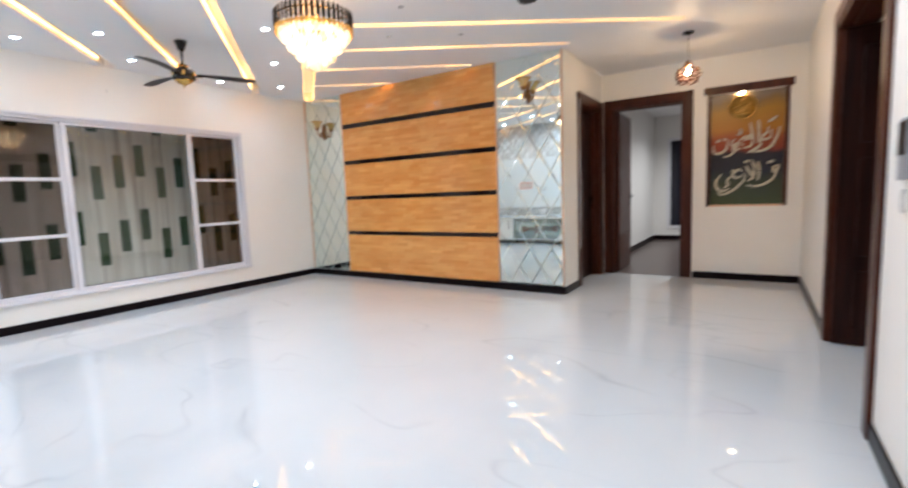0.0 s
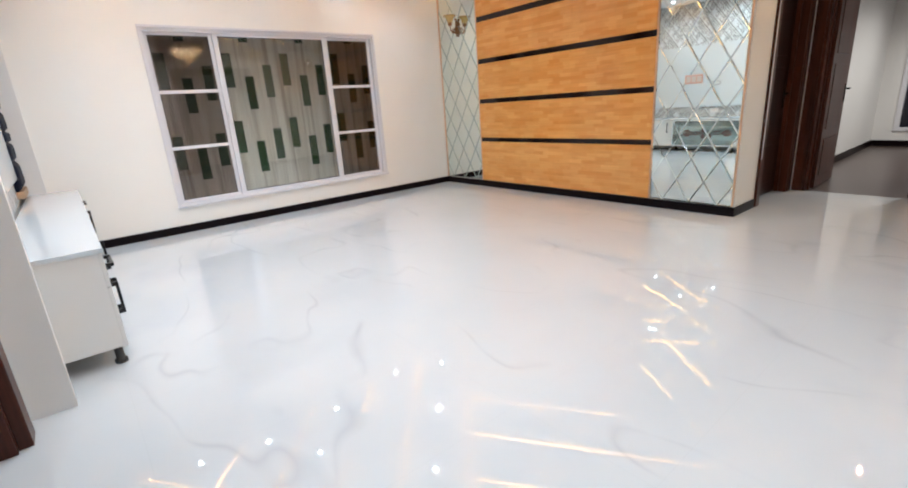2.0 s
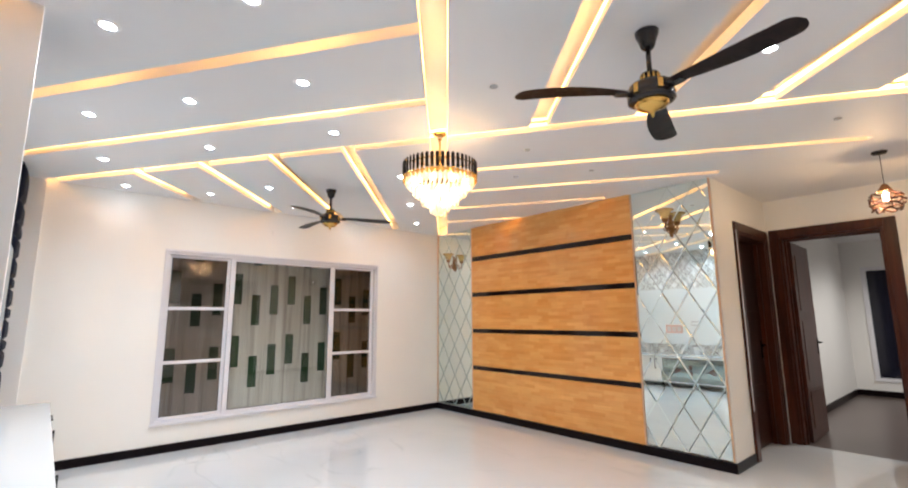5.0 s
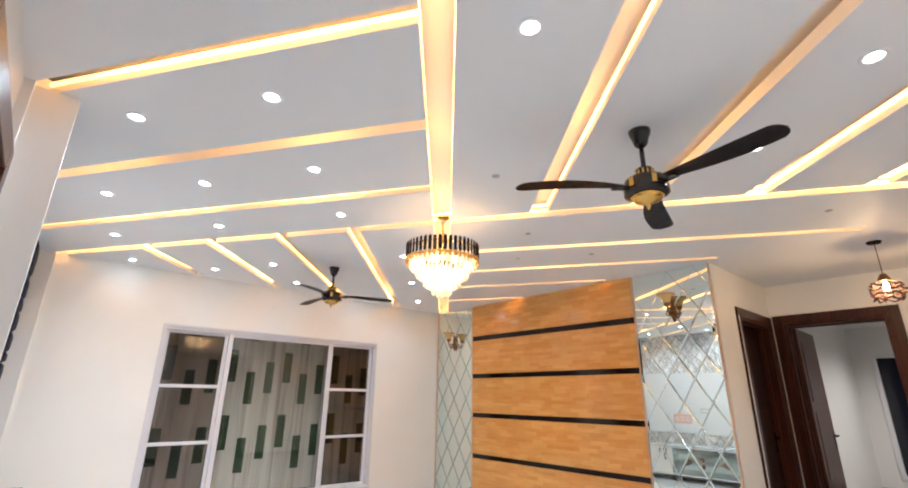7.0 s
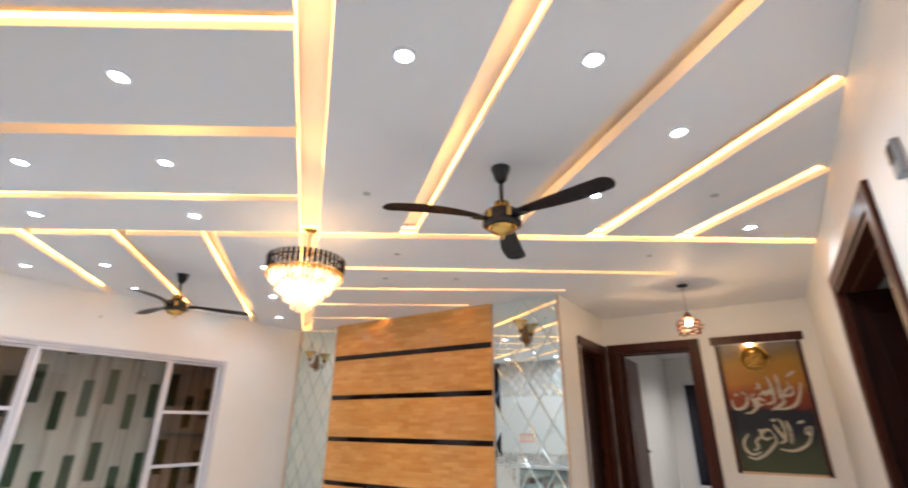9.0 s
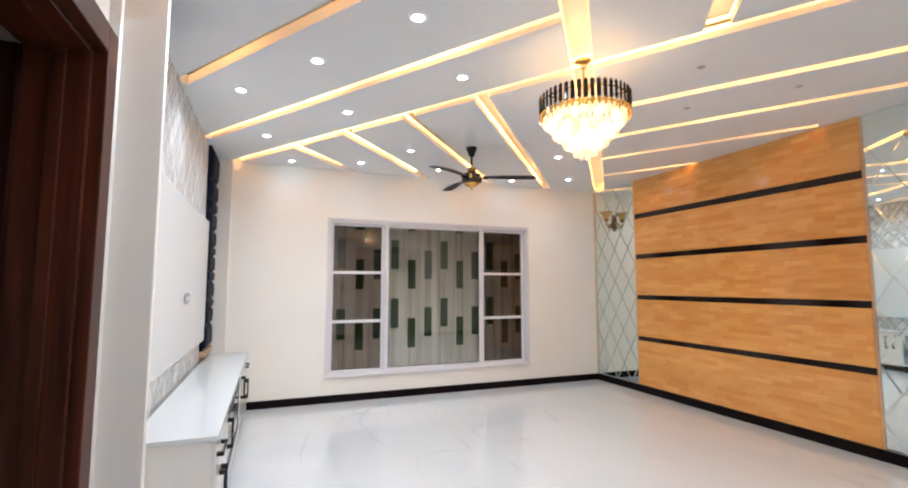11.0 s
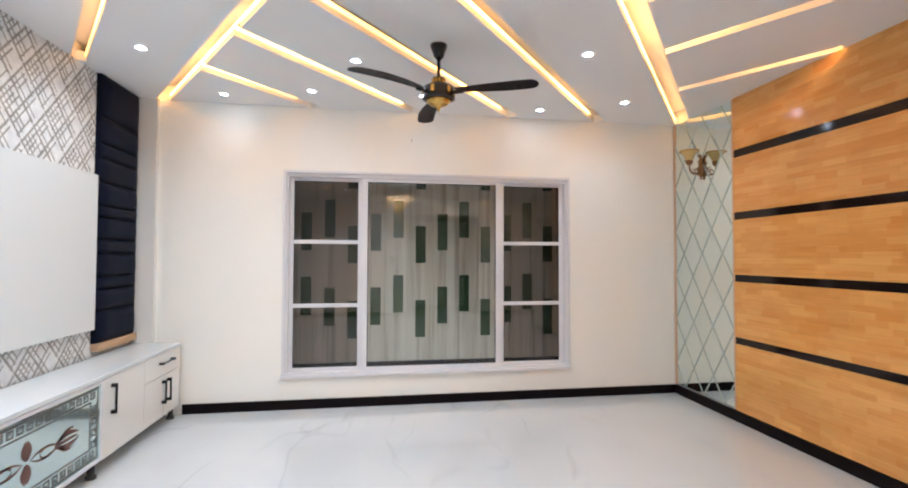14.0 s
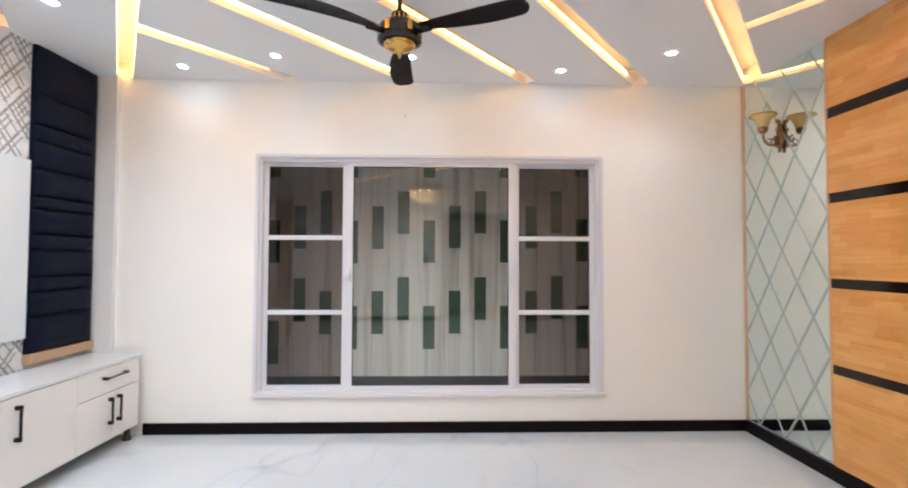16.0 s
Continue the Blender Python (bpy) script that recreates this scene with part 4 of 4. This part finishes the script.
def bar_handle(parent, x, y, z, length, upright=True):
    bm = bmesh.new()
    h = length / 2
    if upright:
        tube(bm, [(x, y, z - h), (x + 0.028, y, z - h)], 0.006, 6)
        tube(bm, [(x, y, z + h), (x + 0.028, y, z + h)], 0.006, 6)
        box(bm, x + 0.022, x + 0.036, y - 0.005, y + 0.005, z - h - 0.012, z + h + 0.012, bevel=0.003)
        for s in (-1, 1):
            box(bm, x, x + 0.034, y - 0.009, y + 0.009, z + s * h - 0.012, z + s * h + 0.012, bevel=0.002)
    else:
        box(bm, x + 0.022, x + 0.036, y - h - 0.012, y + h + 0.012, z - 0.005, z + 0.005, bevel=0.003)
        for s in (-1, 1):
            box(bm, x, x + 0.034, y + s * h - 0.012, y + s * h + 0.012, z - 0.009, z + 0.009, bevel=0.002)
    part("handle", bm, M_HANDLE, parent, "black bar handle")


def greek_key(bm, y0, y1, z0, z1, x):
    """A meander border just inside the rectangle."""
    t, c = 0.0085, 0.062

    def seg(ya, yb, za, zb):
        box(bm, x, x + 0.0012, min(ya, yb) - t / 2, max(ya, yb) + t / 2, min(za, zb) - t / 2, max(za, zb) + t / 2)
    for a, b, cc, d in ((y0, y1, z0, z0), (y0, y1, z1, z1), (y0, y0, z0, z1), (y1, y1, z0, z1)):
        seg(a, b, cc, d)
    g = c + 0.012
    for a, b, cc, d in ((y0 + g, y1 - g, z0 + g, z0 + g), (y0 + g, y1 - g, z1 - g, z1 - g), (y0 + g, y0 + g, z0 + g, z1 - g), (y1 - g, y1 - g, z0 + g, z1 - g)):
        seg(a, b, cc, d)
    ny = int((y1 - y0 - 0.01) / c)
    for k in range(ny):
        a = y0 + 0.008 + k * (y1 - y0 - 0.016) / ny
        for base, s in ((z0 + 0.008, 1), (z1 - 0.008, -1)):
            seg(a, a, base, base + s * 0.046)
            seg(a, a + 0.036, base + s * 0.046, base + s * 0.046)
            seg(a + 0.036, a + 0.036, base + s * 0.046, base + s * 0.014)
            seg(a + 0.036, a + 0.016, base + s * 0.014, base + s * 0.014)
            seg(a + 0.016, a + 0.016, base + s * 0.014, base + s * 0.028)
            seg(a, a + 0.05, base, base)
    nz = int((z1 - z0 - 2 * g) / c)
    for k in range(nz):
        a = z0 + g + 0.004 + k * (z1 - z0 - 2 * g) / nz
        for base, s in ((y0 + 0.008, 1), (y1 - 0.008, -1)):
            seg(base, base + s * 0.046, a, a)
            seg(base + s * 0.046, base + s * 0.046, a, a + 0.036)
            seg(base + s * 0.046, base + s * 0.014, a + 0.036, a + 0.036)
            seg(base + s * 0.014, base + s * 0.014, a + 0.036, a + 0.016)
            seg(base, base, a, a + 0.05)


def petal(bm, y, z, length, width, ang, bend, x):
    """A flat curved petal."""
    n, left, right = 8, [], []
    for i in range(n + 1):
        t = i / n
        a = ang + bend * t
        cy, cz = y + length * t * math.cos(ang + bend * t / 2), z + length * t * math.sin(ang + bend * t / 2)
        w = width * math.sin(math.pi * min(0.97, max(0.03, t))) ** 0.8
        left.append(bm.verts.new((x, cy - w * math.sin(a), cz + w * math.cos(a))))
        right.append(bm.verts.new((x, cy + w * math.sin(a), cz - w * math.cos(a))))
    for i in range(n):
        bm.faces.new((left[i], left[i + 1], right[i + 1], right[i]))


def console():
    e = thing("tv_console", (-5.13, 0, 0), "long low white console with black handles and an etched glass door", "tv console")
    xf = 0.365
    ya, yb = -3.11, -0.055
    for nm, bx in (("cabinet", (0, xf, ya, -2.44, 0.10, 0.61)), ("cabinet", (0, xf, -1.17, yb, 0.10, 0.61)), ("bottom_panel", (0, xf, -2.44, -1.17, 0.10, 0.13)), ("top_panel", (0, xf, -2.44, -1.17, 0.585, 0.61)),
                   ("back_panel", (0, 0.01, -2.44, -1.17, 0.13, 0.585)), ("divider", (0.01, xf - 0.03, -1.845, -1.815, 0.13, 0.585))):
        bm = bmesh.new()
        box(bm, *bx)
        part(nm, bm, M_GLOSSW, e)
    bm = bmesh.new()
    box(bm, 0, xf + 0.025, ya - 0.01, yb + 0.005, 0.61, 0.635, bevel=0.003)
    part("worktop", bm, M_TOP, e)

    def front(name, y0, y1, z0, z1):
        bm = bmesh.new()
        box(bm, xf, xf + 0.018, y0 + 0.002, y1 - 0.002, z0, z1, bevel=0.002)
        return part(name, bm, M_GLOSSW, e)
    d = front("drawer", -0.66, yb, 0.43, 0.605)
    bar_handle(d, xf + 0.018, -0.33, 0.535, 0.20, False)
    d = front("door", -0.66, -0.34, 0.10, 0.425)
    bar_handle(d, xf + 0.018, -0.375, 0.30, 0.16)
    d = front("door", -0.34, yb, 0.10, 0.425)
    bar_handle(d, xf + 0.018, -0.29, 0.30, 0.16)
    d = front("door", -1.17, -0.66, 0.10, 0.605)
    bar_handle(d, xf + 0.018, -1.085, 0.46, 0.17)
    d = front("drawer", ya, -2.44, 0.43, 0.605)
    bar_handle(d, xf + 0.018, -2.975, 0.535, 0.20, False)
    d = front("door", ya, -2.845, 0.10, 0.425)
    bar_handle(d, xf + 0.018, -2.885, 0.30, 0.16)
    d = front("door", -2.845, -2.44, 0.10, 0.425)
    bar_handle(d, xf + 0.018, -2.80, 0.30, 0.16)
    # glass door
    bm = bmesh.new()
    y0, y1, z0, z1 = -2.438, -1.172, 0.105, 0.605
    for bx in ((xf, xf + 0.018, y0, y0 + 0.02, z0, z1), (xf, xf + 0.018, y1 - 0.02, y1, z0, z1), (xf, xf + 0.018, y0 + 0.02, y1 - 0.02, z0, z0 + 0.02), (xf, xf + 0.018, y0 + 0.02, y1 - 0.02, z1 - 0.02, z1)):
        box(bm, *bx)
    d = part("glass_door", bm, M_ALU, e, "glass door etched with a meander border and flowers")
    bm = bmesh.new()
    box(bm, xf + 0.006, xf + 0.012, y0 + 0.02, y1 - 0.02, z0 + 0.02, z1 - 0.02)
    part("pane", bm, material("frosted mirror glass", (0.62, 0.74, 0.74), 0.08, 0.75), d, "pale greenish etched glass")
    bm = bmesh.new()
    greek_key(bm, y0 + 0.05, y1 - 0.05, z0 + 0.035, z1 - 0.035, xf + 0.0125)
    part("meander", bm, material("etched grey line", (0.11, 0.11, 0.10), 0.4), d, "dark meander border")
    bm = bmesh.new()
    cy, cz, x = (y0 + y1) / 2, (z0 + z1) / 2, xf + 0.0135
    for a, b, l, w in ((90, 0, 0.13, 0.018), (-90, 0, 0.13, 0.018), (50, 75, 0.14, 0.013), (130, -75, 0.14, 0.013), (-50, -75, 0.14, 0.013), (-130, 75, 0.14, 0.013)):
        petal(bm, cy, cz + (0.01 if a > 0 else -0.01), l, w, math.radians(a), math.radians(b), x)
    for s in (-1, 1):
        # scrolls from the middle, then a pointed bud whose lobes meet at its tip
        for d0, a, b, l, w in ((0.03, 38, -80, 0.24, 0.009), (0.03, -38, 80, 0.24, 0.009), (0.10, 70, -100, 0.10, 0.007), (0.10, -70, 100, 0.10, 0.007),
                               (0.23, 0, 0, 0.20, 0.013), (0.22, 44, -78, 0.22, 0.020), (0.22, -44, 78, 0.22, 0.020), (0.26, 80, -100, 0.15, 0.014), (0.26, -80, 100, 0.15, 0.014)):
            petal(bm, cy + s * d0, cz, l, w, math.radians(a if s > 0 else 180 - a), math.radians(b) * s, x)
    bmesh.ops.scale(bm, vec=(1, 0.92, 0.72), space=Matrix.Translation((0, -cy, -cz)), verts=bm.verts)
    part("flower", bm, material("painted brown motif", (0.16, 0.07, 0.055), 0.35), d, "dark red-brown flower motif")
    bar_handle(d, xf + 0.018, -2.43, 0.45, 0.16)
    M_LEG = material("dark plastic foot", (0.03, 0.03, 0.03), 0.35, 0.0)
    for y in (ya + 0.05, -2.45, -1.20, yb - 0.05):
        for x in (0.06, xf - 0.03):
            bm = bmesh.new()
            lathe(bm, [(0, 0), (0.03, 0), (0.03, 0.02), (0.02, 0.025), (0.02, 0.10), (0, 0.10)], 14, x, y)
            part("foot", bm, M_LEG, e, "short dark foot")


console()


# ---- lamps ----
def downlight():
    e = thing("downlight", (0, 0, H), "small round white ceiling downlight, lit", "downlight", "ceiling downlights")
    bm = bmesh.new()
    lathe(bm, [(0.030, 0.0), (0.030, -0.003), (0.038, -0.006), (0.050, -0.004), (0.052, 0.0)], 24)
    part("rim", bm, M_CEIL, e)
    bm = bmesh.new()
    lathe(bm, [(0.030, -0.002), (0.02, -0.004), (0.012, -0.0045)], 20)
    part("lens", bm, M_DOWN, e)
    bm = bmesh.new()
    lathe(bm, [(0.012, -0.0045), (0.010, -0.008), (0.005, -0.0105), (0, -0.011)], 16)
    part("led_chip", bm, M_CHIP, e, "glaring led dome")
    return e


def spot_lamp(x, y, z, power=None, color=(0.86, 0.94, 1.0)):
    d = bpy.data.lights.new("downlight_lamp", "SPOT")
    d.energy, d.color, d.spot_size, d.spot_blend, d.shadow_soft_size = power or SPOT, color, radians(150), 0.9, 0.02
    new("downlight_lamp", d).location = (x, y, z)


# the last two are added to light the unseen hall
SPOTS = [(-4.77, -3.41), (-4.32, -4.04), (-3.756, -5.13), (-3.33, -5.75), (-2.61, -5.95), (-1.05, -6.18), (-2.163, -5.39), (-3.85, -3.487), (-4.77, -2.148), (-4.30, -2.80), (-3.365, -2.917),
         (-4.61, -1.107), (-3.99, -1.99), (-4.36, -0.255), (-3.61, -0.46), (-3.21, -1.125), (-2.672, -0.472), (-2.36, -2.335), (-1.64, -1.48), (-1.565, -0.28), (-0.89, -0.60),
         (-5.9, -5.7), (-6.8, -5.7)]
first = downlight()
for i, (x, y) in enumerate(SPOTS):
    if i == 0:
        first.matrix_basis = pose(x, y, H)
    else:
        copy_thing(first, pose(x, y, H))
    # those next to the window wall are weaker
    spot_lamp(x, y, H - 0.03, SPOT * 0.05 if y > -0.3 else SPOT * 0.13 if y > -0.5 else SPOT * 0.4 if y > -0.8 else SPOT)
# unseen lamps, added to light the rooms behind the doors
for x, y in ((3.2, -5.6), (5.0, -5.6), (-6.6, -3.7)):
    copy_thing(first, pose(x, y, H if x > 0 else ZT))
    spot_lamp(x, y, H - 0.03 if x > 0 else ZT - 0.03, 100 if x > 0 else 20, (1.0, 0.93, 0.84) if x > 0 else (0.86, 0.94, 1.0))


# small ceiling fixtures, taken as downlights that are off
def sensor(x, y):
    e = thing("ceiling_unlit_fixture", (x, y, H), "small round grey unlit fixture on the ceiling", "sensor", "ceiling sensors")
    bm = bmesh.new()
    lathe(bm, [(0, -0.005), (0.02, -0.005), (0.026, -0.002), (0.026, 0)], 14)
    part("disc", bm, material("grey cap", (0.45, 0.44, 0.44), 0.5), e)


for x, y in ((-2.96, -4.18), (-1.757, -6.02), (-1.985, -3.615), (-0.79, -5.43), (-1.50, -3.06), (-1.10, -3.65)):
    sensor(x, y)


# ---- fans ----
def fan(x, y, turn, label):
    e = thing("ceiling_fan", (x, y, H), label, "ceiling fan", "ceiling fans", turn)
    bm = bmesh.new()
    lathe(bm, [(0, -0.088), (0.024, -0.088), (0.034, -0.075), (0.04, -0.05), (0.052, -0.02), (0.056, 0.0), (0, 0)], 24)
    part("canopy", bm, M_FAN, e)
    bm = bmesh.new()
    tube(bm, [(0, 0, -0.08), (0, 0, -0.245)], 0.012, 10)
    part("rod", bm, M_FAN, e)
    bm = bmesh.new()
    lathe(bm, [(0.012, -0.215), (0.04, -0.218), (0.042, -0.226), (0.034, -0.23), (0.034, -0.255), (0.05, -0.262), (0.05, -0.27)], 24)
    part("collar", bm, M_FAN, e)
    bm = bmesh.new()
    for k in range(12):
        a = math.radians(30 * k)
        tube(bm, [(0.041 * math.cos(a), 0.041 * math.sin(a), -0.226), (0.041 * math.cos(a), 0.041 * math.sin(a), -0.262)], 0.006, 6)
    part("collar_ribs", bm, M_GOLD, e, "ring of upright brass ribs")
    bm = bmesh.new()
    lathe(bm, [(0.03, -0.262), (0.075, -0.268), (0.098, -0.28), (0.104, -0.295), (0.104, -0.33), (0.098, -0.342), (0.108, -0.348), (0.108, -0.356), (0.085, -0.364), (0.0, -0.365)], 32)
    part("motor", bm, M_FAN, e)
    for k in range(6):
        a = math.radians(60 * k + 30)
        bm = bmesh.new()
        box(bm, 0.10, 0.108, -0.012, 0.012, -0.335, -0.29, bevel=0.002)
        bmesh.ops.rotate(bm, cent=(0, 0, 0), matrix=Matrix.Rotation(a, 3, "Z"), verts=bm.verts)
        part("inlay", bm, M_GOLD, e, "brass inlay on the motor")
    bm = bmesh.new()
    lathe(bm, [(0.075, -0.364), (0.078, -0.375), (0.06, -0.392), (0.035, -0.402), (0.014, -0.408), (0.010, -0.42), (0.006, -0.435), (0, -0.44)], 24)
    part("finial", bm, M_GOLD, e, "polished brass finial bowl")
    for k in range(3):
        a = math.radians(120 * k)
        n = 22
        bm = bmesh.new()
        up = []
        for i in range(n + 1):
            t = 1 - (1 - i / n) ** 1.7
            r = 0.115 + 0.535 * t
            w = 0.030 + 0.034 * math.sin(min(1.0, t * 1.15) * math.pi * 0.62)
            if t > 0.9:
                w *= math.sqrt(max(0.01, 1 - ((t - 0.9) / 0.1) ** 2))
            c = 0.028 * math.sin(t * math.pi * 0.85) - 0.010
            droop = -0.016 * t * t + 0.006
            up.append([(r, c - w, -0.316 + droop + w * 0.10), (r, c, -0.316 + droop + 0.004), (r, c + w, -0.316 + droop - w * 0.10)])
        vs = [[bm.verts.new(p) for p in row] for row in up]
        for u, v in zip(vs, vs[1:]):
            for s in (0, 1):
                f = bm.faces.new((u[s], u[s + 1], v[s + 1], v[s]))
                f.smooth = True
        bmesh.ops.solidify(bm, geom=list(bm.faces), thickness=0.007)
        bmesh.ops.rotate(bm, cent=(0, 0, 0), matrix=Matrix.Rotation(a, 3, "Z"), verts=bm.verts)
        part("blade", bm, M_BLADE, e)
        bm = bmesh.new()
        box(bm, 0.09, 0.17, -0.022, 0.022, -0.328, -0.318, bevel=0.003)
        bmesh.ops.rotate(bm, cent=(0, 0, 0), matrix=Matrix.Rotation(a, 3, "Z"), verts=bm.verts)
        part("bracket", bm, M_FAN, e)
    return e


fan(-2.78, -5.04, 18, "black and brass ceiling fan with three brown blades near the entrance")
fan(-2.66, -1.45, 92, "black and brass ceiling fan with three brown blades before the window")


# ---- chandelier ----
def crystal_material():
    m = bpy.data.materials.new("cut crystal")
    m.use_nodes = True
    t = m.node_tree
    b = t.nodes["Principled BSDF"]
    b.inputs["Base Color"].default_value = (1.0, 0.93, 0.84, 1)
    b.inputs["Roughness"].default_value = 0.08
    tr = t.nodes.new("ShaderNodeBsdfTranslucent")
    tr.inputs[0].default_value = (1.0, 0.95, 0.88, 1)
    tp = t.nodes.new("ShaderNodeBsdfTransparent")
    tp.inputs[0].default_value = (1.0, 0.96, 0.9, 1)
    m1 = t.nodes.new("ShaderNodeMixShader")
    m1.inputs[0].default_value = 0.55
    m2 = t.nodes.new("ShaderNodeMixShader")
    m2.inputs[0].default_value = 0.42
    out_n = t.nodes["Material Output"]
    t.links.new(b.outputs[0], m1.inputs[1])
    t.links.new(tr.outputs[0], m1.inputs[2])
    t.links.new(m1.outputs[0], m2.inputs[1])
    t.links.new(tp.outputs[0], m2.inputs[2])
    t.links.new(m2.outputs[0], out_n.inputs[0])
    return m


def prism_mesh(name, w, d, h, tip, mat):
    """A flat-sided drop hanging down from z = 0, pointed below."""
    bm = bmesh.new()
    top = [bm.verts.new(p) for p in ((-d, 0, 0), (0, -w, 0), (d, 0, 0), (0, w, 0))]
    low = [bm.verts.new((v.co.x, v.co.y, -h + tip)) for v in top]
    end = bm.verts.new((0, 0, -h))
    cap = bm.verts.new((0, 0, tip * 0.6))
    for i in range(4):
        j = (i + 1) % 4
        bm.faces.new((top[i], top[j], low[j], low[i]))
        bm.faces.new((low[i], low[j], end))
        bm.faces.new((top[j], top[i], cap))
    bmesh.ops.recalc_face_normals(bm, faces=bm.faces)
    me = bpy.data.meshes.new(name)
    bm.to_mesh(me)
    bm.free()
    me.materials.append(mat)
    return me


def chandelier(x, y):
    e = thing("chandelier", (x, y, H), "round tiered crystal chandelier with a black and gold crown, lit", "chandelier")
    bm = bmesh.new()
    lathe(bm, [(0, -0.012), (0.03, -0.012), (0.05, -0.006), (0.052, 0), (0, 0)], 20)
    lathe(bm, [(0.008, -0.05), (0.018, -0.045), (0.008, -0.035)], 12)
    tube(bm, [(0.035, 0, -0.008), (0.0, 0, -0.045)], 0.003, 6)
    tube(bm, [(-0.035, 0, -0.008), (0.0, 0, -0.045)], 0.003, 6)
    tube(bm, [(0, 0, -0.04), (0, 0, -0.27)], 0.007, 8)
    part("stem", bm, M_GOLD, e, "brass stem and hook")
    bm = bmesh.new()
    for r, z in ((0.262, -0.262), (0.262, -0.345), (0.20, -0.33), (0.14, -0.37)):
        lathe(bm, [(r, z), (r + 0.006, z - 0.004), (r, z - 0.012), (r - 0.006, z - 0.004), (r, z)], 40)
    for k in range(6):
        a = k * math.pi / 3
        tube(bm, [(0, 0, -0.268), (0.262 * math.cos(a), 0.262 * math.sin(a), -0.268)], 0.004, 6)
    part("frame", bm, M_GOLD, e, "brass ring frame")
    bar = prism_mesh("crown_bar", 0.0125, 0.008, 0.115, 0.022, M_BLACK)
    tip = prism_mesh("crown_tip", 0.010, 0.006, 0.045, 0.016, M_GOLD)
    n = 46
    for k in range(n):
        a = 2 * math.pi * k / n
        for me, z, nm in ((bar, -0.238, "crown_bar"), (tip, -0.342, "crown_tip")):
            o = new(nm, me)
            o.parent = e
            o.matrix_basis = pose(0.270 * math.cos(a), 0.270 * math.sin(a), z, 0, 0, math.degrees(a))
    drop = prism_mesh("crystal", 0.0125, 0.006, 0.066, 0.009, crystal_material())
    for r, z, m in ((0.247, -0.352, 46), (0.224, -0.372, 42), (0.192, -0.425, 36), (0.166, -0.438, 30), (0.134, -0.490, 25), (0.104, -0.502, 20), (0.070, -0.548, 14), (0.036, -0.565, 8)):
        for k in range(m):
            a = 2 * math.pi * (k + 0.5 * (m % 2)) / m
            o = new("crystal", drop)
            o.parent = e
            o.matrix_basis = pose(r * math.cos(a), r * math.sin(a), z, 0, 0, math.degrees(a) + 8 * math.sin(k * 2.3))
    M_LAMP = material("chandelier bulb", (1, 0.9, 0.75), 0.5, emit=(1.0, 0.70, 0.40), power=CHAND)
    for r, z, m in ((0.19, -0.385, 9), (0.12, -0.45, 6), (0.05, -0.51, 3)):
        for k in range(m):
            a = 2 * math.pi * k / m + r * 9
            bm = bmesh.new()
            lathe(bm, [(0, 0.03), (0.008, 0.02), (0.016, 0.0), (0.012, -0.018), (0, -0.028)], 12, r * math.cos(a), r * math.sin(a))
            bmesh.ops.translate(bm, vec=(0, 0, z), verts=bm.verts)
            part("bulb", bm, M_LAMP, e, "lit warm bulb")


chandelier(-2.745, -3.405)


# ---- small things on the walls ----
def wall_device(x, z, w, h, label, category, mat):
    e = thing(category.replace(" ", "_"), (x, YR, z), label, category)
    bm = bmesh.new()
    box(bm, -w / 2, w / 2, 0, 0.025, -h / 2, h / 2, bevel=0.006)
    part("body", bm, mat, e)
    bm = bmesh.new()
    box(bm, -w / 2 + 0.012, w / 2 - 0.012, 0.025, 0.029, -h * 0.1, h / 2 - 0.015, bevel=0.002)
    part("face", bm, M_HANDLE, e, "dark plastic face")


M_GREY = material("grey plastic", (0.30, 0.31, 0.33), 0.4)
wall_device(-2.935, 2.24, 0.075, 0.125, "small grey doorbell box high on the cream wall", "doorbell box", M_GREY)
wall_device(-2.80, 1.31, 0.13, 0.23, "grey intercom box on the cream wall", "intercom", M_GREY)


def wall_switch(x, z):
    e = thing("light_switch", (x, YR, z), "white two-gang switch plate below the grey intercom", "switch")
    bm = bmesh.new()
    box(bm, -0.055, 0.055, 0, 0.010, -0.045, 0.045, bevel=0.003)
    part("plate", bm, M_GLOSSW, e)
    for k in (-0.025, 0.025):
        bm = bmesh.new()
        box(bm, k - 0.02, k + 0.02, 0.010, 0.014, -0.03, 0.03, bevel=0.002)
        part("rocker", bm, M_GLOSSW, e)


wall_switch(-2.80, 1.115)


def window_hook():
    e = thing("wall_hook", (-2.745, 0, 2.50), "small chrome hook above the window", "hook")
    bm = bmesh.new()
    tube(bm, [(0, 0, 0.012), (0, -0.012, 0.01), (0, -0.016, -0.004), (0, -0.008, -0.016)], 0.004, 6)
    part("hook", bm, M_CHROME, e)


window_hook()


def mirror_switch():
    e = thing("light_switch", (-0.0095, -3.83, 1.28), "pinkish three-gang switch plate on the diamond mirror", "switch")
    bm = bmesh.new()
    box(bm, -0.010, 0, -0.085, 0.085, -0.042, 0.042, bevel=0.003)
    part("plate", bm, material("pinkish white plastic", (0.80, 0.60, 0.52), 0.3), e)
    for k in (-0.05, 0.0, 0.05):
        bm = bmesh.new()
        box(bm, -0.014, -0.010, k - 0.02, k + 0.02, -0.026, 0.026, bevel=0.002)
        part("rocker", bm, M_GLOSSW, e, "white rocker")


mirror_switch()
